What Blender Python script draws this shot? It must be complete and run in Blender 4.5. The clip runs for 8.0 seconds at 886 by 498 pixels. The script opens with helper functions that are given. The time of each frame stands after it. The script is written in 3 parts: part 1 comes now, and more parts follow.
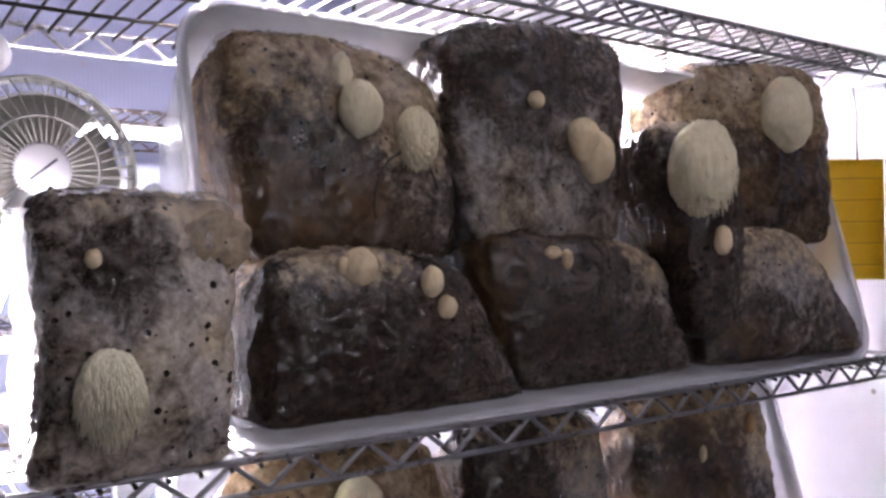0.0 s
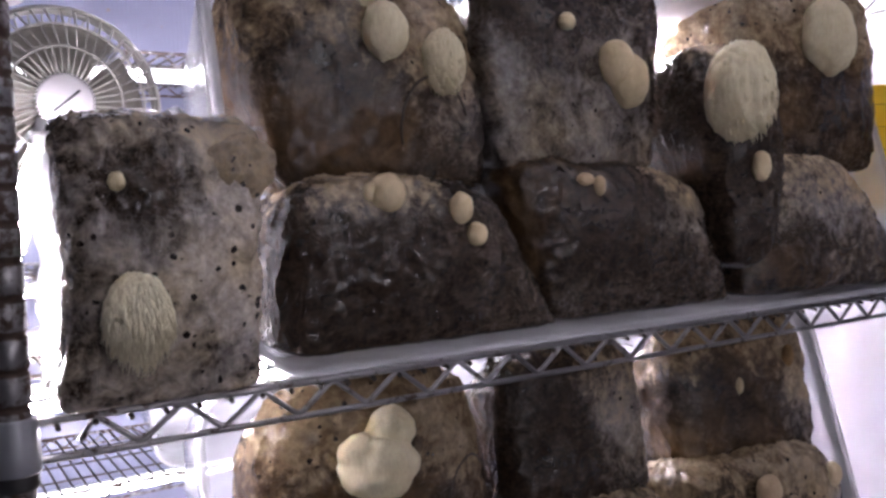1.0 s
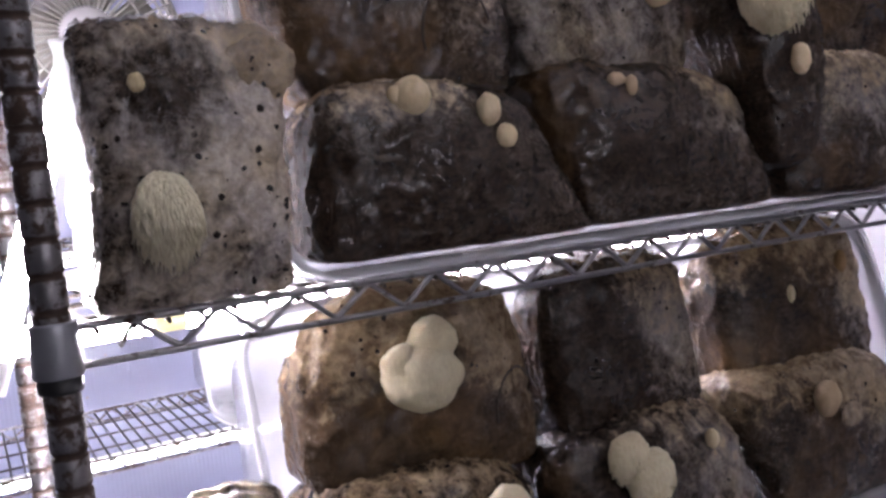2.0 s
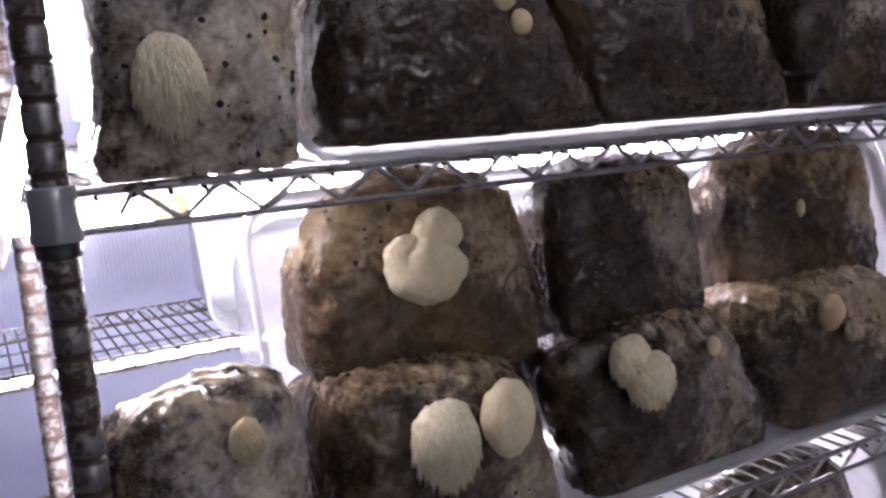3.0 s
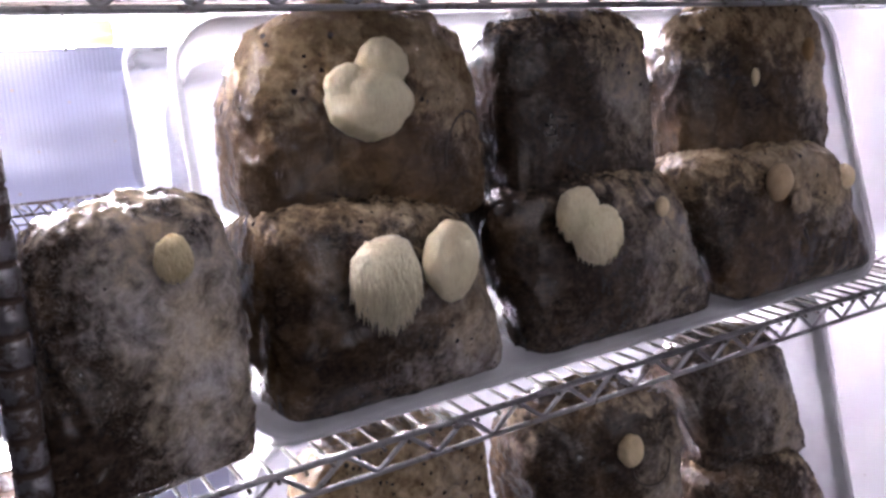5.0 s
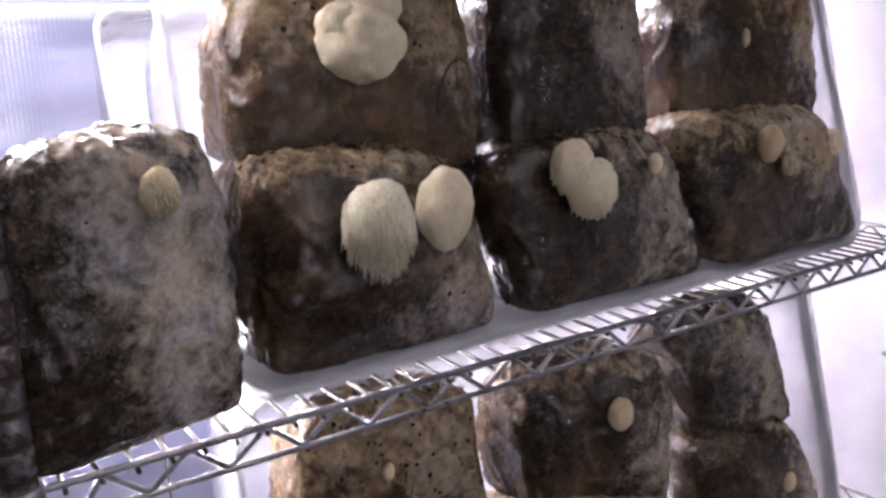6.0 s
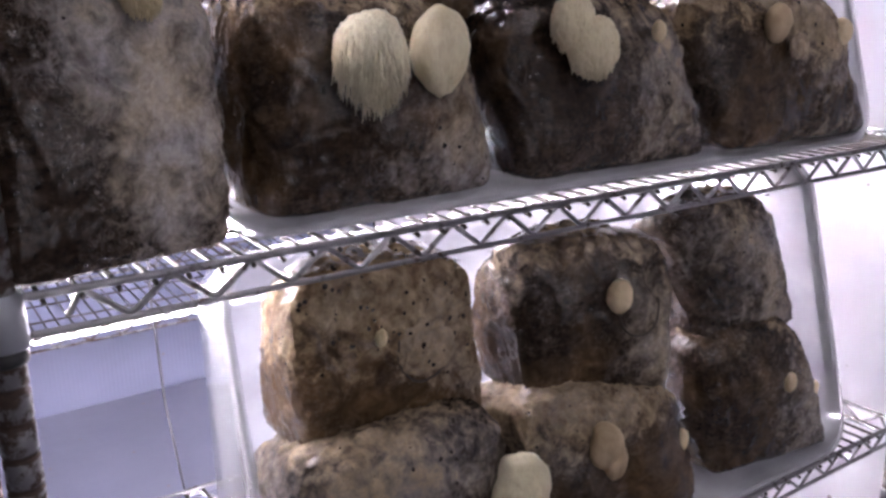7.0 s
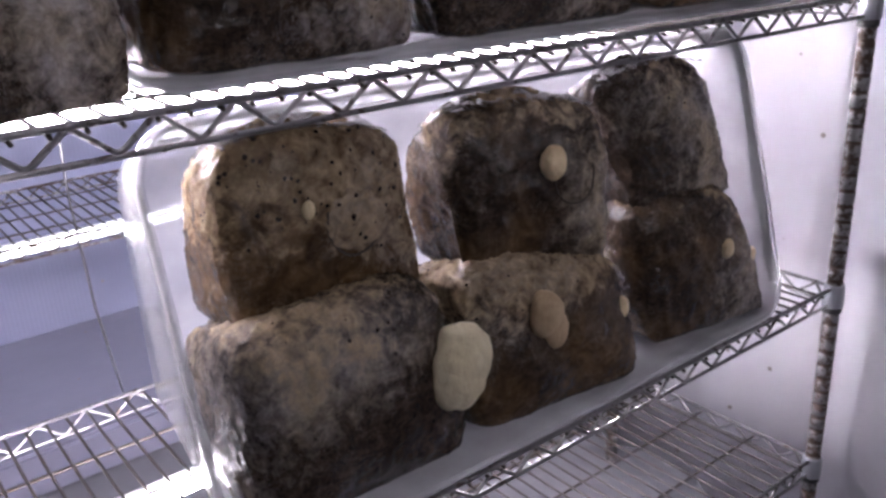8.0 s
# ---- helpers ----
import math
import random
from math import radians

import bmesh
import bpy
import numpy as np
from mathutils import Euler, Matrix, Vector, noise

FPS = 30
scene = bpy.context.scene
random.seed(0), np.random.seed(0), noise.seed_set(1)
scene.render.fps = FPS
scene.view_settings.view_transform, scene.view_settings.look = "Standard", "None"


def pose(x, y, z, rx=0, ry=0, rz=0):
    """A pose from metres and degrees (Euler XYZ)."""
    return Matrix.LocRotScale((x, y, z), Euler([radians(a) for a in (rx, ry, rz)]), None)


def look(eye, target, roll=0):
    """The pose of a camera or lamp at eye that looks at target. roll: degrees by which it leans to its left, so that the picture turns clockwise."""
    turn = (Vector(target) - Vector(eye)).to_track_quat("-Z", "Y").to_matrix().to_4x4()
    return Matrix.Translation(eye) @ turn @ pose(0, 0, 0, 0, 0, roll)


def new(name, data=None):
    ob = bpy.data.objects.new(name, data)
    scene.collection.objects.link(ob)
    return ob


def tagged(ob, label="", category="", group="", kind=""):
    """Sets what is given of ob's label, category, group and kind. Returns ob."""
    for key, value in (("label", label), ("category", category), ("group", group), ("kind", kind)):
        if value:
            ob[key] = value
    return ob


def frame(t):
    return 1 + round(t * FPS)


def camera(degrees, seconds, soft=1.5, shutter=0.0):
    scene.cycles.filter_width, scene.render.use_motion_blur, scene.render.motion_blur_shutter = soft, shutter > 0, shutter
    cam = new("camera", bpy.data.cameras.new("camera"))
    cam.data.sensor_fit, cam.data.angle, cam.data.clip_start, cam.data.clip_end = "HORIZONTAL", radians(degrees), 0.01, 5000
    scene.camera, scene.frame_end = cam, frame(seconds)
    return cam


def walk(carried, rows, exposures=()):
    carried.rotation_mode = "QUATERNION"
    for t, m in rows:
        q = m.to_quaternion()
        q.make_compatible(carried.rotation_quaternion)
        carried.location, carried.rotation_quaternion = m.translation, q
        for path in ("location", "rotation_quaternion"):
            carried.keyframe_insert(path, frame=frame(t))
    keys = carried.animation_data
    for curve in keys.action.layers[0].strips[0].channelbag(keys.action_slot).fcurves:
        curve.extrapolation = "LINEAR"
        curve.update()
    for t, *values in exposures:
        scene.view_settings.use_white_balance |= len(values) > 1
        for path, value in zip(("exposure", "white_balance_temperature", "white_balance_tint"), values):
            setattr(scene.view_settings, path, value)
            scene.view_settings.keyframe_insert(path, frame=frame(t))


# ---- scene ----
cam = camera(55.1, 8.0, soft=2.9)
PATH = [
    (0, (-0.091, -0.667, 1.607), (1.049, 0.977, 1.605), -0.8),
    (0.5, (-0.083, -0.659, 1.594), (1.025, 1.004, 1.541), -1.4),
    (1, (-0.081, -0.654, 1.583), (0.994, 1.028, 1.467), -1.7),
    (1.2, (-0.079, -0.65, 1.575), (0.967, 1.049, 1.437), -2.3),
    (2.3, (-0.069, -0.653, 1.496), (0.89, 1.094, 1.325), -6.4),
    (2.5, (-0.069, -0.644, 1.49), (0.866, 1.108, 1.26), -5.9),
    (3, (-0.072, -0.639, 1.474), (0.883, 1.089, 1.153), -3.8),
    (3.5, (-0.074, -0.644, 1.457), (0.912, 1.051, 1.063), -2.0),
    (4, (-0.07, -0.651, 1.433), (0.925, 1.027, 0.994), -1.5),
    (4.5, (-0.062, -0.641, 1.399), (0.947, 1.022, 0.932), -1.6),
    (6, (-0.075, -0.603, 1.333), (1.015, 1.0, 0.84), -1.1),
    (6.5, (-0.086, -0.598, 1.27), (1.007, 1.003, 0.777), 0.6),
    (7, (-0.074, -0.614, 1.214), (1.0, 0.983, 0.67), -0.6),
    (7.5, (-0.067, -0.618, 1.173), (1.01, 0.941, 0.532), -2.4),
    (8, (-0.055, -0.621, 1.144), (1.079, 0.869, 0.44), -2.7),
]
walk(cam, [(t, look(eye, target, roll)) for t, eye, target, roll in PATH], [(0.0, 0.02), (3.0, -0.02), (4.5, 0.06), (6.5, 0.24), (7.3, 0.1), (8.0, -0.2)])

from mathutils.bvhtree import BVHTree

# ---------------------------------------------------------------- world and light
world = bpy.data.worlds.new("room_air")
scene.world = world
world.use_nodes = True
world.node_tree.nodes["Background"].inputs[0].default_value = (0.80, 0.80, 1.0, 1)
world.node_tree.nodes["Background"].inputs[1].default_value = 0.02
TUBE_POWER, REAR_POWER, FILL_POWER = 350.0, 12.0, 46.0


# ---------------------------------------------------------------- helpers
def part(name, bm, material, parent, label="", smooth=True):
    mesh = bpy.data.meshes.new(name)
    bm.to_mesh(mesh)
    bm.free()
    return part_mesh(name, mesh, material, parent, label, smooth)


def part_mesh(name, mesh, material, parent, label="", smooth=True):
    if material and not mesh.materials:
        mesh.materials.append(material)
    if smooth:
        mesh.polygons.foreach_set("use_smooth", [True] * len(mesh.polygons))
    ob = new(name, mesh)
    ob.parent = parent
    if label:
        ob["label"] = label
    return ob


def thing(name, place, label, category, group="", kind=""):
    ob = new(name)
    ob.empty_display_size = 0.05
    ob.matrix_world = Matrix.Translation(place)
    return tagged(ob, label, category, group, kind)


def solid(name, bm, material, label, category, group="", kind="", smooth=False):
    return tagged(part(name, bm, material, None, "", smooth), label, category, group, kind)


def rod(bm, pts, r, seg=8, cap=True, radii=None):
    """A round rod along the points."""
    pts = [Vector(p) for p in pts]
    rings = []
    side = None
    for i, p in enumerate(pts):
        d = (pts[min(i + 1, len(pts) - 1)] - pts[max(i - 1, 0)]).normalized()
        if side is None or abs(side.dot(d)) > 0.95:
            side = d.orthogonal().normalized()
        side = (side - d * side.dot(d)).normalized()
        up = d.cross(side)
        k = radii[i] if radii else r
        rings.append([bm.verts.new(p + (side * math.cos(a) + up * math.sin(a)) * k)
                      for a in (2 * math.pi * j / seg for j in range(seg))])
    for a, b in zip(rings, rings[1:]):
        for j in range(seg):
            bm.faces.new((a[j], a[(j + 1) % seg], b[(j + 1) % seg], b[j]))
    if cap:
        bm.faces.new(rings[0][::-1])
        bm.faces.new(rings[-1])
    return bm


def box(bm, x0, x1, y0, y1, z0, z1, bevel=0.0):
    made = bmesh.ops.create_cube(bm, size=1.0)
    bmesh.ops.scale(bm, vec=(x1 - x0, y1 - y0, z1 - z0), verts=made["verts"])
    bmesh.ops.translate(bm, vec=((x0 + x1) / 2, (y0 + y1) / 2, (z0 + z1) / 2), verts=made["verts"])
    if bevel:
        edges = list({e for v in made["verts"] for e in v.link_edges})
        bmesh.ops.bevel(bm, geom=edges, offset=bevel, segments=2, affect="EDGES")
    return bm


def lathe(bm, profile, seg=20, axis="z"):
    """Rings of (radius, height) turned round z."""
    rings = []
    for r, h in profile:
        rings.append([bm.verts.new((r * math.cos(2 * math.pi * j / seg), r * math.sin(2 * math.pi * j / seg), h)) for j in range(seg)])
    for a, b in zip(rings, rings[1:]):
        for j in range(seg):
            bm.faces.new((a[j], a[(j + 1) % seg], b[(j + 1) % seg], b[j]))
    bm.faces.new(rings[0][::-1])
    bm.faces.new(rings[-1])
    return bm


# ---------------------------------------------------------------- materials
class Nodes:
    """A small builder for one node material."""

    def __init__(self, name):
        self.material = bpy.data.materials.new(name)
        self.material.use_nodes = True
        self.tree = self.material.node_tree
        self.bsdf = self.tree.nodes["Principled BSDF"]
        self.out = self.tree.nodes["Material Output"]
        self.coords = self.tree.nodes.new("ShaderNodeTexCoord").outputs["Object"]

    def node(self, kind, links=None, **values):
        n = self.tree.nodes.new(kind)
        for key, value in values.items():
            if key == "operation":
                n.operation = value
            elif key == "blend":
                n.blend_type = value
            elif key == "data_type":
                n.data_type = value
        for key, value in (links or {}).items():
            self.put(n.inputs[key], value)
        return n

    def put(self, socket, value):
        if isinstance(value, bpy.types.NodeSocket):
            self.tree.links.new(value, socket)
        else:
            socket.default_value = value

    def moved(self, shift=(0, 0, 0), scale=(1, 1, 1)):
        return self.node("ShaderNodeMapping", {"Vector": self.coords, "Location": shift, "Scale": scale}).outputs[0]

    def noise(self, scale, detail=4.0, rough=0.55, at=None, twist=0.0):
        return self.node("ShaderNodeTexNoise", {"Vector": at or self.coords, "Scale": scale, "Detail": detail, "Roughness": rough, "Distortion": twist}).outputs[0]

    def ramp(self, value, lo, hi, a=0.0, b=1.0):
        return self.node("ShaderNodeMapRange", {"Value": value, "From Min": lo, "From Max": hi, "To Min": a, "To Max": b}).outputs[0]

    def math(self, operation, a, b=0.0):
        return self.node("ShaderNodeMath", {0: a, 1: b}, operation=operation).outputs[0]

    def mix(self, factor, a, b, blend="MIX"):
        n = self.node("ShaderNodeMix", {}, data_type="RGBA", blend=blend)
        self.put(n.inputs[0], factor)
        self.put(n.inputs[6], a)
        self.put(n.inputs[7], b)
        return n.outputs[2]

    def bump(self, height, strength, distance, normal=None):
        links = {"Height": height, "Strength": strength, "Distance": distance}
        if normal:
            links["Normal"] = normal
        return self.node("ShaderNodeBump", links).outputs[0]

    def surface(self, **values):
        for key, value in values.items():
            self.put(self.bsdf.inputs[key.replace("_", " ")], value)
        return self.material


def rgb(r, g, b):
    return (r, g, b, 1.0)


STEP_GROOVE = 0.0254


def chrome(name, rust, groove=0.0):
    """Worn chrome wire with brown rust; groove spaces dark rings that paint the grooves' shade."""
    m = Nodes(name)
    spots = m.noise(90, 5, 0.65)
    big = m.noise(14, 3, 0.5)
    rust_and_shade = m.ramp(m.math("ADD", spots, m.math("MULTIPLY", big, 0.5)), 0.86 - rust * 0.3, 0.98 - rust * 0.3)
    # shade of the post's grooves put into the colour as rust-toned rings
    if groove:
        z = m.node("ShaderNodeSeparateXYZ", {0: m.coords}).outputs[2]
        groove_shade = m.math("COSINE", m.math("MULTIPLY", m.math("ADD", z, m.math("MULTIPLY", m.math("SUBTRACT", spots, 0.5), 0.006)), 2 * math.pi / groove))
        rust_and_shade = m.math("MAXIMUM", rust_and_shade, m.ramp(groove_shade, 0.55, 0.85))
    colour = m.mix(rust_and_shade, rgb(0.22, 0.215, 0.225), m.mix(m.noise(260, 3), rgb(0.014, 0.010, 0.009), rgb(0.075, 0.042, 0.026)))
    return m.surface(Base_Color=colour, Metallic=m.ramp(rust_and_shade, 0, 1, 0.9, 0.05), Roughness=m.ramp(rust_and_shade, 0, 1, 0.3, 0.8),
                     Normal=m.bump(spots, 0.25, 0.0006))


def plain(name, colour, rough=0.5, grain=60.0, vary=0.12, metal=0.0, relief=0.1):
    """A plain surface with slight stains at two scales."""
    m = Nodes(name)
    stain = m.math("ADD", m.math("MULTIPLY", m.noise(grain, 5), 0.5), m.math("MULTIPLY", m.noise(grain / 12, 3), 0.5))
    dark = tuple(c * (1 - vary) for c in colour)
    return m.surface(Base_Color=m.mix(m.ramp(stain, 0.35, 0.65), rgb(*dark), rgb(*colour)), Roughness=m.ramp(stain, 0.3, 0.7, rough * 0.85, min(1, rough * 1.15)),
                     Metallic=metal, Normal=m.bump(m.noise(grain * 3, 3), relief, 0.0005))


def sheet(name, colour, ribs=0.0):
    """White plastic sheeting with soft stains and a few dark specks."""
    m = Nodes(name)
    stain = m.noise(3.0, 4, 0.5)
    speck = m.node("ShaderNodeTexVoronoi", {"Vector": m.coords, "Scale": 14.0}).outputs[0]
    spots = m.ramp(speck, 0.05, 0.075, 0.75, 0.0)
    dark = tuple(c * 0.86 for c in colour)
    base = m.mix(m.ramp(stain, 0.35, 0.65), rgb(*dark), rgb(*colour))
    base = m.mix(spots, base, rgb(0.22, 0.16, 0.13))
    height = m.noise(7, 3)
    if ribs:
        sep = m.node("ShaderNodeSeparateXYZ", {0: m.coords}).outputs[0]
        height = m.math("SINE", m.math("MULTIPLY", sep, ribs))
        return m.surface(Base_Color=base, Roughness=0.22, Normal=m.bump(height, 0.12, 0.001))
    return m.surface(Base_Color=base, Roughness=0.42, Normal=m.bump(height, 0.3, 0.01))


def clear_plastic(name, haze, tint=(0.88, 0.89, 0.93), front=0.45):
    """Milky polypropylene: part clear, part light-spreading, glossy on the face."""
    m = Nodes(name)
    streak = m.ramp(m.noise(9, 4, 0.5), 0.3, 0.7, haze - 0.08, haze + 0.1)
    spread = m.node("ShaderNodeMixShader", {0: front})
    m.put(spread.inputs[1], m.node("ShaderNodeBsdfTranslucent", {"Color": rgb(*tint)}).outputs[0])
    m.put(spread.inputs[2], m.node("ShaderNodeBsdfDiffuse", {"Color": rgb(*tint)}).outputs[0])
    body = m.node("ShaderNodeMixShader", {0: streak})
    m.put(body.inputs[1], m.node("ShaderNodeBsdfTransparent", {"Color": rgb(0.97, 0.97, 0.985)}).outputs[0])
    m.put(body.inputs[2], spread.outputs[0])
    gloss = m.node("ShaderNodeBsdfGlossy", {"Color": rgb(1, 1, 1), "Roughness": 0.16, "Normal": m.bump(m.noise(18, 3), 0.35, 0.004)})
    top = m.node("ShaderNodeMixShader", {0: m.node("ShaderNodeFresnel", {"IOR": 1.16}).outputs[0]})
    m.put(top.inputs[1], body.outputs[0])
    m.put(top.inputs[2], gloss.outputs[0])
    m.tree.links.new(top.outputs[0], m.out.inputs[0])
    return m.material


def substrate(name, seed, grown=0.3, warm=0.3, fleck=0.3, crown=0.2, size=(0.2, 0.2), spot=(0.7, 0.5, 0.5), dark_at=(0.2, 0.3, 0.5), bright=1.0):
    """Sawdust block under tight shiny film. grown: how much white growth; warm: tan stains; fleck: black specks; crown:
    pale tan head with a lit top painted in;
    spot and dark_at: where growth is thickest and where the block stays dark, as (across, up, radius) in parts of the
    bag."""
    m = Nodes(name)
    at = m.moved((seed * 3.1, seed * 1.7, seed * 2.3))
    patch = m.noise(11, 3, 0.5, at, 0.6)
    cloud = m.noise(38, 5, 0.62, at, 0.9)
    grain = m.noise(190, 4, 0.62, at, 0.4)
    thread = m.noise(60, 4, 0.66, m.moved((seed, 0, seed), (1.0, 1.0, 0.8)), 1.5)
    axes = m.node("ShaderNodeSeparateXYZ", {0: m.coords})
    wide, tall = size

    def near(place):
        across = m.math("DIVIDE", m.math("SUBTRACT", axes.outputs[0], (place[0] - 0.5) * wide), place[2] * wide)
        upward = m.math("DIVIDE", m.math("SUBTRACT", axes.outputs[2], place[1] * tall), place[2] * tall)
        far = m.math("SQRT", m.math("ADD", m.math("MULTIPLY", across, across), m.math("MULTIPLY", upward, upward)))
        return m.ramp(far, 0.15, 1.25, 1.0, 0.0)

    # bare wood, fine fibres, low contrast
    wood = m.mix(m.ramp(grain, 0.30, 0.72), rgb(0.0050, 0.0032, 0.0024), rgb(0.042, 0.0270, 0.0185))
    fibre = m.noise(120, 4, 0.6, m.moved((seed, seed * 2, 1), (0.35, 0.6, 1.0)), 1.2)
    wood = m.mix(m.ramp(m.math("MULTIPLY", fibre, cloud), 0.22, 0.42, 0.0, 0.55), wood, rgb(0.090, 0.064, 0.049))
    stain = m.ramp(m.noise(10, 4, 0.55, m.moved((seed * 5.0, seed, 4))), 0.66 - warm * 0.40, 0.84 - warm * 0.30)
    wood = m.mix(m.math("MULTIPLY", stain, 0.62), wood, m.mix(m.ramp(cloud, 0.3, 0.7), rgb(0.046, 0.024, 0.010), rgb(0.20, 0.12, 0.052)))
    # white growth: soft clouds broken up into fluff, then single threads
    fluff = m.noise(64, 6, 0.66, at, 0.5)
    field = m.math("ADD", m.math("MULTIPLY", patch, 0.34), m.math("ADD", m.math("MULTIPLY", cloud, 0.34), m.math("MULTIPLY", fluff, 0.40)))
    field = m.math("ADD", field, m.math("SUBTRACT", m.math("MULTIPLY", near(spot), 0.16), m.math("MULTIPLY", near(dark_at), 0.17)))
    white = m.ramp(field, 0.625 - grown * 0.17, 0.82 - grown * 0.15)
    ridge = m.ramp(m.math("ABSOLUTE", m.math("SUBTRACT", thread, 0.5)), 0.0, 0.020, 0.42, 0.0)
    hair = m.ramp(m.math("ABSOLUTE", m.math("SUBTRACT", m.noise(130, 4, 0.66, at, 2.2), 0.5)), 0.0, 0.022, 0.30, 0.0)
    white = m.math("MAXIMUM", white, m.math("MULTIPLY", m.math("MAXIMUM", ridge, hair), m.ramp(field, 0.47 - grown * 0.12, 0.62 - grown * 0.12)))
    pale = m.mix(m.ramp(m.noise(17, 4, 0.6, at), 0.35, 0.68), rgb(0.36 * bright, 0.335 * bright, 0.335 * bright), rgb(0.43 * bright, 0.355 * bright, 0.25 * bright))
    colour = m.mix(m.math("MULTIPLY", white, m.ramp(grain, 0.30, 0.68, 0.55, 0.92)), wood, pale)
    # pale tan head, also painting the lighter top that lamps give the bag
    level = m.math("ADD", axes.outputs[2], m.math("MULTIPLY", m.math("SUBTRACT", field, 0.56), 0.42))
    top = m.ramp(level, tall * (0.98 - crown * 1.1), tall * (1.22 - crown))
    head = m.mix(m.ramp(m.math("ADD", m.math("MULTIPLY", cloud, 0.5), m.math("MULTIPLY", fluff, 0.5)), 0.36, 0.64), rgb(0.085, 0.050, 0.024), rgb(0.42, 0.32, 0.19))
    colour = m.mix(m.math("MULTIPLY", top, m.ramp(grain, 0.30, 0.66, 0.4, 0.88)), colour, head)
    # loose black specks
    cell = m.node("ShaderNodeTexVoronoi", {"Vector": at, "Scale": 150.0})
    pick = m.node("ShaderNodeSeparateXYZ", {0: cell.outputs["Color"]})
    reach = m.ramp(pick.outputs[0], 1.0 - 0.50 * fleck, 1.02, 0.0, 0.60)
    dots = m.ramp(m.math("SUBTRACT", reach, m.math("ADD", cell.outputs["Distance"], m.math("MULTIPLY", m.math("SUBTRACT", grain, 0.5), 0.5))), 0.0, 0.08)
    dots = m.math("MULTIPLY", dots, m.ramp(m.math("MAXIMUM", white, top), 0.15, 0.4))
    colour = m.mix(dots, colour, rgb(0.012, 0.008, 0.007))
    # film: wrinkles in bands, puckers and wet beads here and there
    wrinkle = m.noise(40, 4, 0.58, m.moved((seed, seed, 0), (1.0, 1.0, 0.5)), 2.4)
    fine = m.noise(150, 3, 0.58, m.moved((seed, seed, 0), (0.7, 1.0, 1.0)), 2.2)
    creased = m.ramp(m.noise(13, 3, 0.55, m.moved((seed * 2.0, 0, seed))), 0.47, 0.64)
    bump = m.bump(m.math("ADD", m.math("MULTIPLY", grain, 0.5), m.math("MULTIPLY", fluff, 0.5)), 0.5, 0.0014, m.bump(wrinkle, 0.5, 0.003))
    film = m.bump(fine, m.ramp(creased, 0, 1, 0.05, 1.0), 0.0009, m.bump(wrinkle, 0.6, 0.0026))
    return m.surface(Base_Color=colour, Roughness=0.85, Normal=bump, Coat_Weight=m.ramp(creased, 0, 1, 0.6, 1.0), Coat_Roughness=0.055, Coat_IOR=m.ramp(creased, 0, 1, 1.42, 1.55), Coat_Normal=film, Specular_IOR_Level=0.0)


def flesh(name, colour, shade, stripes=1.0):
    """Soft mushroom flesh with fine hanging fur."""
    m = Nodes(name)
    fur = m.noise(520, 3, 0.6, m.moved((0, 0, 0), (1.0, 1.0, 0.16)))
    soft = m.noise(45, 4, 0.55)
    tone = m.math("ADD", m.math("MULTIPLY", fur, 0.5 * stripes), m.math("MULTIPLY", soft, 1.0 - 0.5 * stripes))
    return m.surface(Base_Color=m.mix(m.ramp(tone, 0.36, 0.62), rgb(*shade), rgb(*colour)), Roughness=0.85, Subsurface_Weight=0.12,
                     Subsurface_Radius=(0.006, 0.004, 0.0025), Subsurface_Scale=1.0, Specular_IOR_Level=0.2, Normal=m.bump(fur, 0.5 * stripes + 0.15, 0.0012))


def glow(name, colour, power):
    m = Nodes(name)
    m.surface(Base_Color=rgb(0.9, 0.9, 0.9), Emission_Color=rgb(*colour), Emission_Strength=power)
    return m.material


WIRE = chrome("chrome_wire", 0.15)
WIRE_DARK = chrome("tarnished_wire", 0.62)
DECK = plain("rusty_deck_wire", (0.024, 0.016, 0.012), 0.55, 120, 0.5, 0.1)
POST = chrome("rusty_post", 0.50, STEP_GROOVE)
COLLAR = plain("grey_collar", (0.33, 0.34, 0.37), 0.32, 40, 0.2, 0.6)
SLEEVE = plain("black_sleeve", (0.012, 0.012, 0.014), 0.45)
TUB = clear_plastic("milky_tub", 0.34, (0.96, 0.96, 0.99))
TUB_BACK = clear_plastic("milky_rim", 0.34, (0.80, 0.80, 0.84), 0.85)
FILM = clear_plastic("crumpled_film", 0.30, (0.40, 0.34, 0.29))
SIDE_FILM = clear_plastic("side_film", 0.40, (0.95, 0.95, 0.97), 0.25)
LINER = sheet("white_liner", (0.88, 0.86, 0.92))
UNSEEN_WALL = sheet("unseen_dark_wall", (0.11, 0.11, 0.12))
LEDGE = sheet("grey_liner", (0.20, 0.20, 0.27))
PANEL = sheet("ribbed_panel", (0.20, 0.21, 0.31), 520.0)
FLOOR = plain("grey_floor", (0.13, 0.13, 0.15), 0.7, 25, 0.3)
CEILING = plain("unseen_ceiling", (0.32, 0.32, 0.34), 0.6, 10)
WHITE = plain("white_plastic", (0.44, 0.43, 0.45), 0.35, 30, 0.06)
GRILLE = plain("cream_grille", (0.20, 0.195, 0.18), 0.4, 30, 0.08)
YELLOW = plain("yellow_card", (0.72, 0.50, 0.015), 0.45, 35, 0.2)
INK = plain("brown_ink", (0.22, 0.14, 0.01), 0.6)
DARK = plain("dark_cord", (0.03, 0.03, 0.035), 0.5)
TUBE = glow("tube_light", (0.97, 0.89, 1.0), TUBE_POWER)
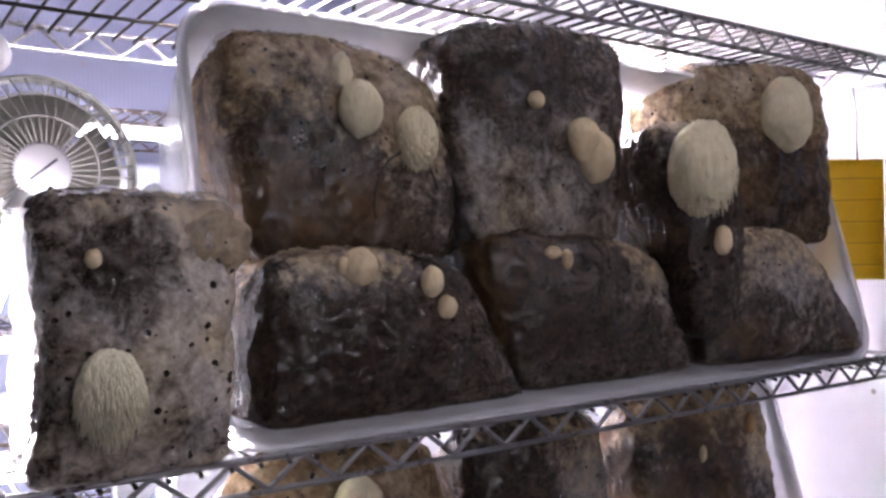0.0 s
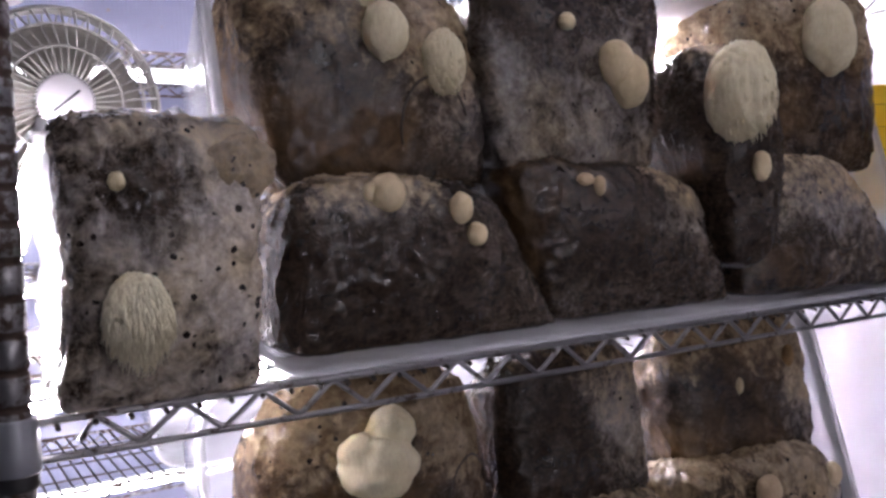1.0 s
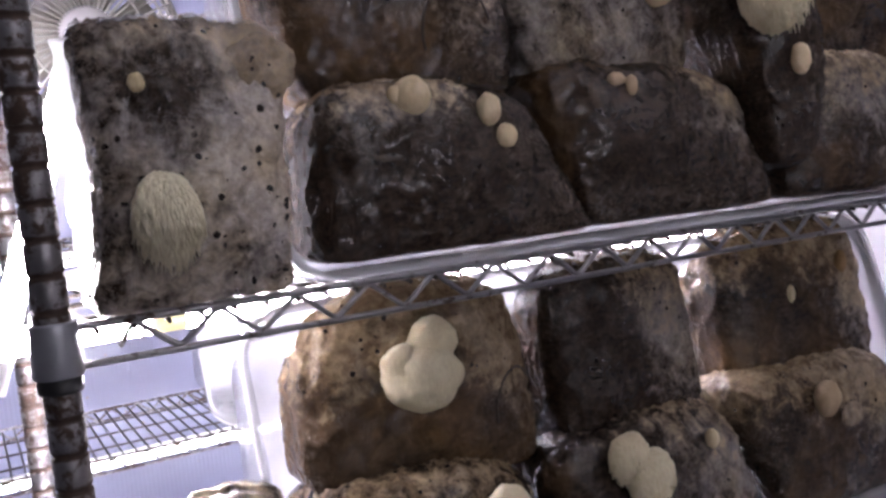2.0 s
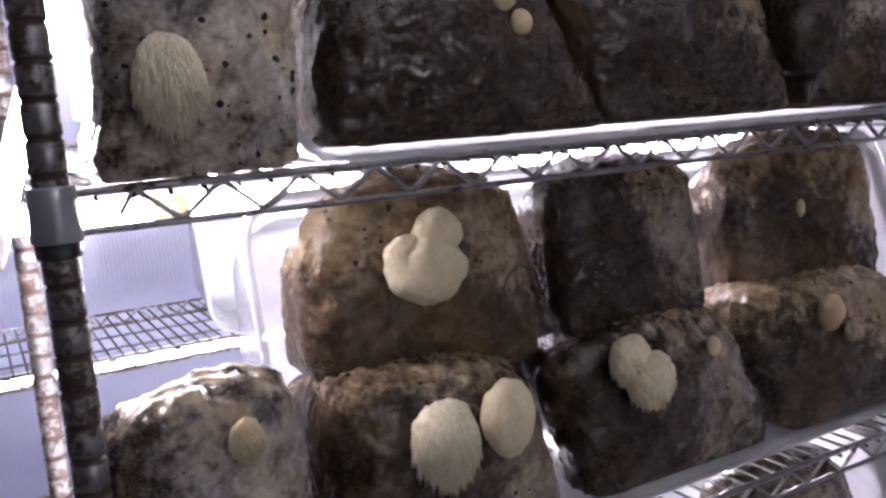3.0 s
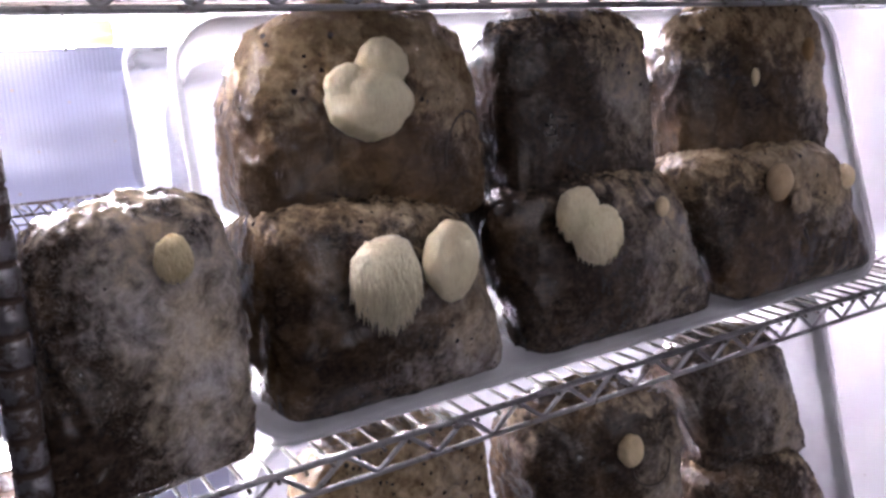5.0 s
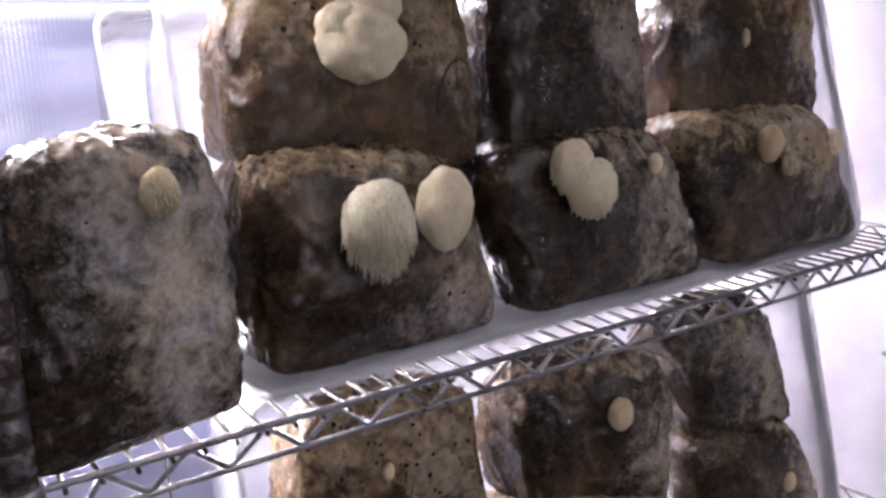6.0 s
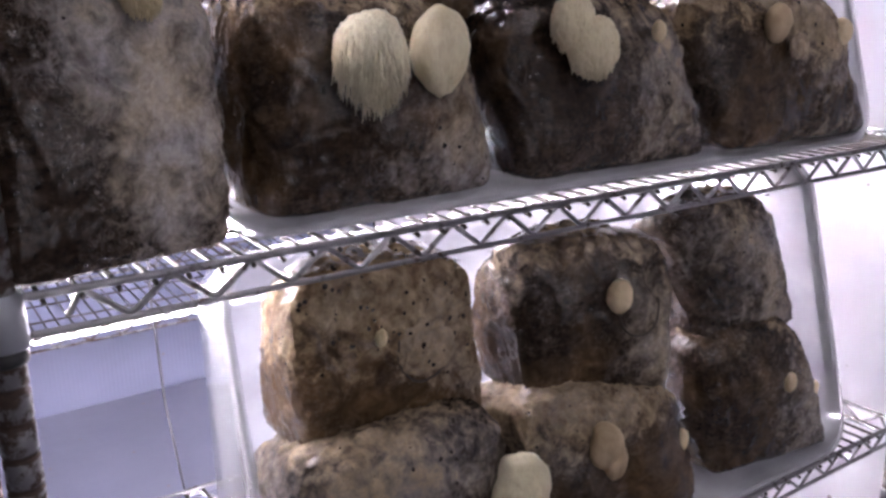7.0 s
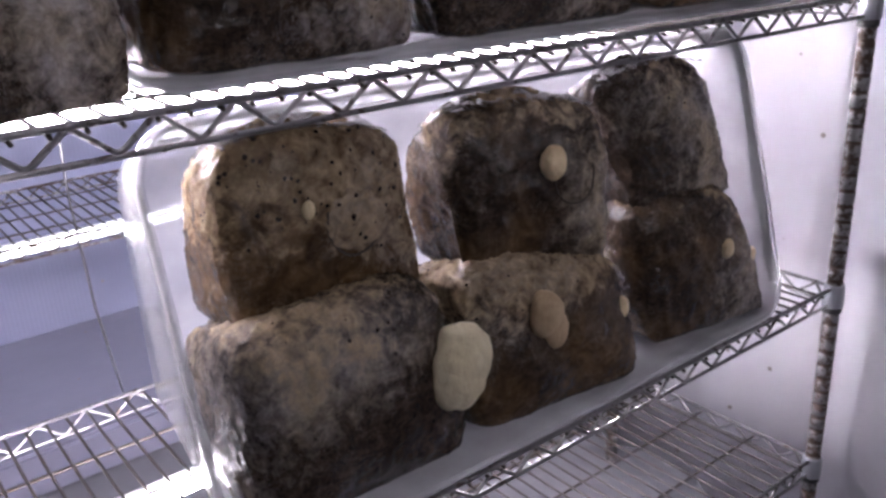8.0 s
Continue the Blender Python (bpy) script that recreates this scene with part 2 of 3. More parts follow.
# fill tubes: added unseen lamps that brighten the bag fronts
TUBE_FILL = glow("tube_light_fill", (0.97, 0.91, 1.0), FILL_POWER)
TUBE_FILL_LOW = glow("tube_light_fill_low", (0.97, 0.91, 1.0), FILL_POWER * 0.62)
TUBE_FILL_CEILING = glow("tube_light_fill_ceiling", (0.95, 0.91, 1.0), 10.0)
TUBE_LOW = glow("tube_light_low", (0.97, 0.89, 1.0), TUBE_POWER * 0.5)
TUBE_TOP = glow("tube_light_top", (0.97, 0.89, 1.0), TUBE_POWER * 2.2)
TUBE_MID = glow("tube_light_middle", (0.97, 0.89, 1.0), TUBE_POWER * 0.72)
TUBE_SIDE = glow("tube_light_side", (0.97, 0.89, 1.0), 160.0)
TUBE_REAR = glow("tube_light_far", (0.90, 0.91, 1.0), REAR_POWER)
HOUSING = plain("lamp_housing", (0.8, 0.8, 0.8), 0.4)
LABEL = plain("yellow_label", (0.62, 0.56, 0.24), 0.5)

# ---------------------------------------------------------------- structure
X0, X1, Y0, Y1, HIGH = -1.5, 1.295, -2.0, 1.85, 2.55
solid("floor", box(bmesh.new(), X0 - 0.1, X1 + 0.3, Y0 - 0.1, Y1 + 0.1, -0.08, 0.0), FLOOR, "grey smooth floor under the wire racks", "floor", kind="structure")
# ceiling is an added, unseen lid, greyed to hold back bounce and reflections
solid("ceiling", box(bmesh.new(), X0 - 0.1, X1 + 0.3, Y0 - 0.1, Y1 + 0.1, HIGH, HIGH + 0.05), CEILING, "added unseen ceiling over the racks, greyed to cut reflections", "ceiling", kind="structure")
solid("wall_back", box(bmesh.new(), X0, X1, Y1, Y1 + 0.05, 0, HIGH), PANEL, "pale lavender ribbed plastic panel wall", "wall", kind="structure")
# unseen walls added to close the room, dark so the film reflects little
solid("wall_front", box(bmesh.new(), X0, X1, Y0 - 0.05, Y0, 0, HIGH), UNSEEN_WALL, "added unseen wall, dark to cut reflections in the film", "wall", kind="structure")
solid("wall_left", box(bmesh.new(), X0 - 0.05, X0, Y0, Y1, 0, HIGH), UNSEEN_WALL, "added unseen wall, dark to cut reflections in the film", "wall", kind="structure")


def hanging_sheet():
    """Loose white sheeting with shallow upright folds."""
    bm = bmesh.new()
    n = 150
    rows = []
    for z in (0.0, 0.6, 1.2, 1.8, HIGH):
        row = []
        for i in range(n + 1):
            y = Y0 + (Y1 - Y0) * i / n
            fold = 0.012 * math.sin(y * 21 + 0.5 * math.sin(z)) + 0.009 * math.sin(y * 47 + z) + 0.014 * noise.noise((y * 3, z * 0.7, 2))
            row.append(bm.verts.new((X1 + fold, y, z)))
        rows.append(row)
    for a, b in zip(rows, rows[1:]):
        for i in range(n):
            bm.faces.new((a[i + 1], a[i], b[i], b[i + 1]))
    bmesh.ops.solidify(bm, geom=list(bm.faces), thickness=0.004)
    return bm


solid("wall_right", hanging_sheet(), LINER, "hanging white plastic sheeting with soft folds", "wall", kind="structure", smooth=True)

# ---------------------------------------------------------------- wire racks
PITCH, STEP, LIFT = 0.0635, 0.0254, 0.028


def truss(bm, along, length, at, z, r=0.0024):
    """Zigzag wire between the two rails of one side."""
    pts, n, k = [], int(length / PITCH), 0
    x = 0.020
    pts.append((x, z + LIFT * 0.35))
    x = PITCH / 2
    while x < length - 0.01:
        pts.append((x, z + (LIFT - 0.003 if k % 2 == 0 else 0.003)))
        x += PITCH / 2
        k += 1
    smooth = []
    for (xa, za), (xb, zb) in zip(pts, pts[1:]):
        for f in (0.0, 0.12, 0.88):
            zz = za + (zb - za) * f
            if f == 0.12:
                zz = za + (zb - za) * 0.06
            if f == 0.88:
                zz = za + (zb - za) * 0.94
            smooth.append((xa + (xb - xa) * f, zz))
    if along == "x":
        rod(bm, [(x, at, z) for x, z in smooth], r, 6)
    else:
        rod(bm, [(at, x, z) for x, z in smooth], r, 6)


def post_mesh(high, seg=16):
    prof = [(0.011, 0.0)]
    z = 0.0
    while z < high:
        prof += [(0.0127, z + 0.0022), (0.0127, z + STEP - 0.0022), (0.0113, z + STEP - 0.0012), (0.0113, z + STEP + 0.0012)]
        z += STEP
    return lathe(bmesh.new(), prof, seg)


def wire_rack(x, y, width, depth, levels, high, label, wire, share=None):
    rack = thing("wire_rack", (x, y, 0), label, "shelving", "wire racks")
    for px in (-0.022, width + 0.022):
        for py in (0.0, depth):
            p = part("post", post_mesh(high), POST, rack, "round grooved post with brown rust")
            p.location = (px, py, 0)
    wire_mesh = None
    for z in levels:
        loops = []
        for h, r in ((LIFT, 0.0033), (0.0, 0.0027)):
            bm = bmesh.new()
            a, b, c, d = -0.022, width + 0.022, 0.0, depth
            k = 0.012
            rod(bm, [(a + k, c, z + h), (b - k, c, z + h), (b, c + k, z + h), (b, d - k, z + h), (b - k, d, z + h), (a + k, d, z + h), (a, d - k, z + h), (a, c + k, z + h), (a + k, c, z + h)], r, 8, False)
            loops.append(part("shelf" if h else "lower_rail", bm, wire, loops[0] if loops else rack, "" if loops else "chrome wire shelf with zigzag sides"))
        shelf = loops[0]
        for yy in (0.0, depth):
            bm = bmesh.new()
            truss(bm, "x", width, yy, z)
            part("zigzag_wire", bm, wire, shelf)
        for xx in (-0.022, width + 0.022):
            bm = bmesh.new()
            truss(bm, "y", depth, xx, z)
            part("zigzag_wire", bm, wire, shelf)
        for f in (0.25, 0.5, 0.75):
            bm = bmesh.new()
            rod(bm, [(-0.02, depth * f, z + LIFT - 0.0075), (width + 0.02, depth * f, z + LIFT - 0.0075)], 0.0024, 6)
            part("support_rod", bm, DECK, shelf)
        if wire_mesh is None:
            bm = bmesh.new()
            rod(bm, [(0, -0.0045, -0.006), (0, -0.001, -0.0045), (0, 0.006, -0.004), (0, depth - 0.006, -0.004), (0, depth + 0.004, -0.006)], 0.0021, 6)
            wire_mesh = bpy.data.meshes.new("deck_wire")
            bm.to_mesh(wire_mesh)
            bm.free()
        for i in range(int(width / STEP) + 1):
            w = part_mesh("deck_wire", wire_mesh, DECK, shelf)
            w.location = (0.006 + i * STEP, 0, z + LIFT)
        for px in (-0.022, width + 0.022):
            for py in (0.0, depth):
                bm = bmesh.new()
                lathe(bm, [(0.0165, z - 0.005), (0.0175, z - 0.003), (0.0162, z + LIFT + 0.004), (0.0155, z + LIFT + 0.006)], 18)
                for v in bm.verts:
                    v.co.x += px
                    v.co.y += py
                collar = part("collar", bm, COLLAR, shelf, "grey metal corner collar")
                bm = bmesh.new()
                lathe(bm, [(0.0148, z - 0.016), (0.0155, z - 0.014), (0.0155, z - 0.004)], 18)
                for v in bm.verts:
                    v.co.x += px
                    v.co.y += py
                part("sleeve", bm, SLEEVE, shelf, "black plastic wedge sleeve")
    return rack


ZT, ZA, ZB, ZC, ZD = 1.855, 1.4065, 1.000, 0.543, 0.213
WIDE, DEEP = 1.193, 0.457
wire_rack(0, 0, WIDE, DEEP, (ZD, ZC, ZB, ZA, ZT), 2.03, "chrome wire rack with rusty grooved posts, holding mushroom bags", WIRE)
RX, RY = -0.15, 1.13
RZ = (0.57, 1.00, 1.43, 1.87)
wire_rack(RX, RY, WIDE, DEEP, RZ, 2.0, "second wire rack with mostly empty shelves", WIRE_DARK)


# ---------------------------------------------------------------- tube lights
def tube_light(x, y, z, length, light=TUBE, sticker=False):
    lamp = thing("tube_light", (x, y, z), "lit white tube lamp hung under a wire shelf", "lamp", "tube lights")
    bm = rod(bmesh.new(), [(0.045, 0, 0), (length - 0.045, 0, 0)], 0.0115, 8)
    part("tube", bm, light, lamp, "glowing white tube")
    for a, b in ((0.0, 0.045), (length - 0.045, length)):
        bm = rod(bmesh.new(), [(a, 0, 0), (b, 0, 0)], 0.0135, 12)
        part("end_cap", bm, HOUSING, lamp)
    bm = box(bmesh.new(), 0.0, length, -0.003, 0.003, 0.0125, 0.018, 0.001)
    part("housing", bm, HOUSING, lamp)
    if sticker:
        bm = rod(bmesh.new(), [(0.19 if x < 0 else 0.046, 0, 0), (0.225 if x < 0 else 0.08, 0, 0)], 0.0119, 12)
        part("sticker", bm, LABEL, lamp, "yellow paper sticker")
    for f in (0.18, length - 0.12):
        bm = bmesh.new()
        rod(bm, [(f, 0.014 * math.sin(a), 0.004 - 0.018 * math.cos(a)) for a in (-2.4, -1.6, -0.8, 0, 0.8, 1.6, 2.4)], 0.0016, 6)
        part("hanger", bm, DARK, lamp, "dark wire hanger loop")
    return lamp


# unseen rack with two fill tubes, added opposite to light the bags from ahead
wire_rack(-0.10, -1.95, WIDE, DEEP, (0.55, 1.0, 1.45, 1.9), 2.0, "added unseen wire rack holding the fill tubes", WIRE_DARK)
tube_light(-0.10, -1.56, 1.9 - 0.012, 1.19, TUBE_FILL)
tube_light(-0.10, -1.56, 1.0 - 0.012, 1.19, TUBE_FILL_LOW)
# two more unseen lamps, added overhead for top-down fill and film glints
for x in (-0.35, 0.0):
    lamp = tube_light(x, -0.72 - 0.16 * (x < 0), HIGH - 0.019, 1.22, TUBE_FILL_CEILING)
    lamp["label"] = "added unseen fill tube under the ceiling"
tube_light(0.21, 0.265, ZT - 0.012, 0.97, TUBE_TOP)
for z in (ZA, ZB, ZC):
    tube_light(-0.10, 0.265, z - 0.012, 1.27, {ZA: TUBE_MID, ZB: TUBE_MID}.get(z, TUBE_LOW), z > ZB)
lamp = thing("tube_light", (-0.065, 0.150, 1.372), "lit white tube lamp leaning beside a grow bag", "lamp", "tube lights")
part("tube", rod(bmesh.new(), [(0.010, 0, 0.028), (0.092, 0, 0.264)], 0.0105, 8), TUBE_SIDE, lamp, "glowing white tube")
part("end_cap", rod(bmesh.new(), [(0.0, 0, 0.0), (0.010, 0, 0.028)], 0.012, 12), HOUSING, lamp)
part("end_cap", rod(bmesh.new(), [(0.092, 0, 0.264), (0.100, 0, 0.287)], 0.012, 12), HOUSING, lamp)
for z in RZ:
    tube_light(RX + 0.01, RY + 0.09, z - 0.006, 1.17, TUBE_REAR)


# ---------------------------------------------------------------- tubs lying on their side
def ring(w, h, r, seg=6):
    pts = []
    for cx, cz, a0 in ((w - r, h - r, 0), (r, h - r, 90), (r, r, 180), (w - r, r, 270)):
        for i in range(seg + 1):
            a = math.radians(a0 + 90 * i / seg)
            pts.append((cx + r * math.cos(a), cz + r * math.sin(a)))
    return pts


def loft(bm, rings, close_last=True):
    made = [[bm.verts.new(p) for p in r] for r in rings]
    n = len(made[0])
    for a, b in zip(made, made[1:]):
        for j in range(n):
            bm.faces.new((a[j], a[(j + 1) % n], b[(j + 1) % n], b[j]))
    if close_last:
        bm.faces.new(made[-1])


def tub(x, y, z, w, h, d, group="clear tubs", lean=0.11, turn=0.0):
    """A clear storage tub on its long side, its mouth to the aisle."""
    t = thing("storage_tub", (x, y, z), "milky clear plastic storage tub on its side on a shelf", "tub", group)
    t.rotation_euler = (0, 0, radians(turn))
    rows = []
    for f, r in ((0.0, 0.05), (0.25, 0.05), (0.6, 0.05), (0.90, 0.05), (0.97, 0.045), (1.0, 0.03)):
        tuck = 0.0 if f < 0.95 else (0.008 if f < 0.99 else 0.03)
        side, drop = 0.055 * f + tuck, 0.070 * f + tuck
        pts = ring(w - 2 * side, h - drop - tuck, r)
        rows.append([(px + side, lean * (pz / h) * (1 - f) + d * f, pz + tuck) for px, pz in pts])
    bm = bmesh.new()
    loft(bm, rows)
    body = part("body", bm, TUB, t)
    thick = body.modifiers.new("wall", "SOLIDIFY")
    thick.thickness, thick.offset = 0.0025, -1
    bm = bmesh.new()
    rows = []
    for off, yy in ((0.0, 0.010), (-0.005, 0.010), (-0.007, 0.007), (-0.007, -0.002), (-0.005, -0.004), (0.0, -0.003), (0.002, 0.0)):
        pts = ring(w - 2 * off, h - 2 * off, 0.05 - off)
        rows.append([(px + off, lean * ((pz + off) / h) + yy, max(pz + off, -0.003)) for px, pz in pts])
    loft(bm, rows, False)
    part("rim", bm, TUB_BACK, t, "thick rounded rim")
    return t


tub(0.160, 0.008, ZA + LIFT + 0.0045, 0.990, 0.405, 0.37)
tub(0.150, 0.044, ZB + LIFT + 0.0045, 0.950, 0.372, 0.37)
tub(0.172, 0.008, ZC + LIFT + 0.0045, 0.900, 0.415, 0.37)
tub(RX + 0.50, RY + 0.02, RZ[1] + LIFT + 0.007, 0.60, 0.36, 0.40)

# ---------------------------------------------------------------- bags
BAGS, SKIN = {}, {}


def super_cube(n, k):
    """Points of a cube's surface drawn in to a rounded block."""
    index, verts, faces = {}, [], []

    def vert(i, j, l):
        key = (i, j, l)
        if key not in index:
            p = [2 * c / n - 1 for c in key]
            e = k if p[2] > 0 else k * (1 + 1.3 * -p[2])
            r = sum(abs(c) ** e for c in p) ** (1 / e)
            m = max(abs(c) for c in p)
            verts.append([c * m / r for c in p])
            index[key] = len(verts) - 1
        return index[key]

    for a in range(n):
        for b in range(n):
            faces.append((vert(a, b, 0), vert(a, b + 1, 0), vert(a + 1, b + 1, 0), vert(a + 1, b, 0)))
            faces.append((vert(a, b, n), vert(a + 1, b, n), vert(a + 1, b + 1, n), vert(a, b + 1, n)))
            faces.append((vert(a, 0, b), vert(a + 1, 0, b), vert(a + 1, 0, b + 1), vert(a, 0, b + 1)))
            faces.append((vert(a, n, b), vert(a, n, b + 1), vert(a + 1, n, b + 1), vert(a + 1, n, b)))
            faces.append((vert(0, a, b), vert(0, a, b + 1), vert(0, a + 1, b + 1), vert(0, a + 1, b)))
            faces.append((vert(n, a, b), vert(n, a + 1, b), vert(n, a + 1, b + 1), vert(n, a, b + 1)))
    return verts, faces


CUBES = {k: super_cube(60, k) for k in (4.5, 6.0, 9.0)}


def bag(key, y, depth, tl, tr, br, bl, seed, label, grown=0.3, warm=0.3, fleck=0.3, crown=0.2, spot=(0.7, 0.5, 0.5), dark_at=(0.2, 0.3, 0.5), bright=1.0,
        bulge=(0.006, 0.006, 0.012, 0.004), turn=0.0, k=6.0, slump=0.03, puff=0.012, flap=0.0, lean=0.012):
    """A filled grow bag with its head's two corners and its foot's two corners (across, up). bulge: how far its four sides swell (left, right, head, foot);
    turn: how far its front comes forward towards one side; puff: how far its front swells; flap: loose film over the head."""
    cx, low = (bl[0] + br[0] + tl[0] + tr[0]) / 4, min(bl[1], br[1])
    wide, tall = (br[0] + tr[0] - bl[0] - tl[0]) / 2, max(tl[1], tr[1]) - low
    thing_ = thing("grow_bag", (cx, y, low), label, "grow bag", "mushroom grow bags")

    def spread(a, b, c):
        u, v = (a + 1) / 2, (c + 1) / 2
        left, right = bl[0] + (tl[0] - bl[0]) * v - bulge[0] * 4 * v * (1 - v), br[0] + (tr[0] - br[0]) * v + bulge[1] * 4 * v * (1 - v)
        foot, head = bl[1] + (br[1] - bl[1]) * u - bulge[3] * (4 * u * (1 - u)), tl[1] + (tr[1] - tl[1]) * u + bulge[2] * (4 * u * (1 - u))
        x = left + (right - left) * u - cx
        z = foot + (head - foot) * v - low - slump * max(0.0, b + 0.2) * v * v
        front = puff * (1 - a * a) * (1 - c * c) * max(0.0, -b)
        return Vector((x, depth * (b + 1) / 2 + lean * v + turn * x - front, z))

    verts, faces = CUBES[k]
    bm = bmesh.new()
    vs = []
    for a, b, c in verts:
        p = spread(a, b, c)
        n = Vector((a, b, c)).normalized()
        q = p + Vector((seed * 7.3, seed * 3.7, seed * 1.9))
        amount = 0.0055 * noise.noise(q * 12) + 0.0022 * noise.noise(q * 34) + 0.0006 * noise.noise(q * 90)
        fold = noise.noise((q.x * 24 + q.z * 8, q.y * 24, q.z * 13))
        amount += 0.0026 * max(0.0, 1 - abs(fold) * 5) ** 2
        crease = noise.noise((q.x * 50 + 3 * fold, q.y * 50, q.z * 34)) + 0.4 * noise.noise(q * 70)
        amount += 0.0020 * max(0.0, 1 - abs(crease) * 4.5) ** 2
        # film gathered towards the head and puckered at the corners
        if c > 0.45:
            gather = noise.noise((q.x * 70, q.y * 70, q.z * 12))
            amount += (c - 0.45) * (0.008 * noise.noise(q * 26) + 0.0045 * max(0.0, 1 - abs(gather) * 3))
        corner = max(0.0, abs(a) + abs(c) - 1.35)
        amount += corner * 0.008 * noise.noise((q.x * 60 - q.z * 60, q.y * 40, 5.0 + seed))
        if c < -0.9:
            amount *= 0.3
        vs.append(bm.verts.new(p + n * amount))
    for f in faces:
        bm.faces.new([vs[i] for i in f])
    SKIN[key] = BVHTree.FromBMesh(bm)
    part("block", bm, substrate("block_" + key, seed, grown, warm, fleck, crown, (wide, tall), spot, dark_at, bright), thing_)
    BAGS[key] = thing_
    if flap:
        part("loose_film", loose_film(spread, seed, flap), FILM, thing_, "crumpled clear film folded over the head")
    return thing_


def loose_film(spread, seed, flap):
    """Crumpled film standing up over a bag's head."""
    bm = bmesh.new()
    n, m = 56, 10
    rows = []
    for j in range(m + 1):
        f = j / m
        row = []
        for i in range(n + 1):
            u = i / n
            edge = 1 - (2 * u - 1) ** 6
            q = Vector((u * 5 + seed, f * 2.0, seed))
            p = spread((2 * u - 1) * 0.90, -0.93 + 1.5 * f, 0.93)
            p.z += 0.002 + flap * math.sin(math.pi * f) * edge * max(0.15, 0.7 + 1.0 * noise.noise(q * 1.7)) + 0.0035 * abs(noise.noise((u * 30 + seed, f * 6, 0)))
            row.append(bm.verts.new(p + 0.0035 * Vector((noise.noise(q * 4), noise.noise(q * 5 + Vector((9, 0, 0))), noise.noise(q * 6)))))
        rows.append(row)
    for a, b in zip(rows, rows[1:]):
        for i in range(n):
            bm.faces.new((a[i], a[i + 1], b[i + 1], b[i]))
    bmesh.ops.solidify(bm, geom=list(bm.faces), thickness=0.0006)
    return bm


def side_film(key, x0, x1, y, z0, z1):
    """Loose film hanging off a bag's side in upright crumples."""
    holder = BAGS[key]
    bm = bmesh.new()
    n, m = 14, 40
    rows = []
    for j in range(m + 1):
        v = j / m
        row = []
        for i in range(n + 1):
            u = i / n
            left = x0 + 0.008 * noise.noise((v * 6, 3.0, 1.0))
            sway = 0.007 * noise.noise((u * 4, v * 3.5, 7.0)) + 0.003 * noise.noise((u * 11, v * 9, 2.0))
            row.append(bm.verts.new(Vector((left + (x1 - left) * u, y + sway + 0.012 * (1 - u), z0 + (z1 - z0) * v)) - holder.location))
        rows.append(row)
    for a, b in zip(rows, rows[1:]):
        for i in range(n):
            bm.faces.new((a[i], a[i + 1], b[i + 1], b[i]))
    bmesh.ops.solidify(bm, geom=list(bm.faces), thickness=0.0005)
    part("side_film", bm, SIDE_FILM, holder, "loose crumpled film at the side, bright with lamp light")


FA, FB, FC = ZA + LIFT + 0.004, ZB + LIFT + 0.004, ZC + LIFT + 0.004
TA, TB, TC = FA + 0.009, FB + 0.009, FC + 0.009
bag("A1", -0.020, 0.11, (0.004, 1.652), (0.182, 1.648), (0.158, FA), (0.002, FA), 1, "whitish speckled grow bag standing on the wire shelf beside the tub",
    0.80, 0.05, 0.58, 0.0, (0.80, 0.52, 0.60), (0.48, 0.74, 0.26), 1.6, (-0.014, -0.006, 0.004, 0.0), flap=0.010)
side_film("A1", 0.000, 0.040, 0.004, FA + 0.045, 1.640)
bag("A6", 0.020, 0.17, (0.209, 1.604), (0.418, 1.597), (0.491, TA), (0.196, TA), 2, "dark brown grow bag with white patches, lower row of a tub",
    0.20, 0.0, 0.1, 0.0, (0.28, 0.95, 0.40), (0.15, 0.30, 0.50), bulge=(0.006, 0.014, 0.006, 0.0), flap=0.004)
bag("A7", 0.030, 0.17, (0.453, 1.625), (0.735, 1.603), (0.780, TA), (0.500, TA), 3, "brown grow bag with white threads, lower row of a tub",
    0.26, 0.25, 0.1, 0.02, (0.85, 0.80, 0.45), (0.15, 0.50, 0.55), bulge=(0.008, 0.006, 0.008, 0.0))
bag("A8", 0.020, 0.16, (0.870, 1.624), (1.018, 1.624), (1.138, TA), (0.800, TA), 4, "grey-brown slumped grow bag, lower row of a tub",
    0.42, 0.35, 0.1, 0.05, (0.62, 0.72, 0.55), (0.05, 0.10, 0.50), bulge=(0.006, 0.010, 0.008, 0.0), turn=-0.10)
bag("A2", 0.070, 0.13, (0.182, 1.815), (0.425, 1.800), (0.442, 1.592), (0.212, 1.592), 5, "brown grow bag with tan head and three white growths",
    0.22, 0.55, 0.35, 0.42, (0.78, 0.62, 0.45), (0.38, 0.28, 0.42), bulge=(0.004, 0.008, 0.012, 0.0), flap=0.008)
bag("A3", 0.070, 0.13, (0.436, 1.848), (0.712, 1.866), (0.690, 1.612), (0.460, 1.612), 6, "grey-brown grow bag with white threads all over",
    0.42, 0.05, 0.12, 0.0, (0.45, 0.30, 0.60), (0.30, 0.72, 0.40), 0.92, (0.004, 0.006, 0.014, 0.0), k=9.0, flap=0.006)
bag("A4", 0.014, 0.12, (0.712, 1.750), (0.862, 1.756), (0.825, 1.500), (0.770, 1.497), 7, "dark grow bag leaning askew with one large white growth",
    0.20, 0.0, 0.05, 0.0, (0.30, 0.92, 0.40), (0.30, 0.35, 0.55), 1.0, (0.0, 0.016, 0.012, 0.012), turn=-0.15, k=4.5)
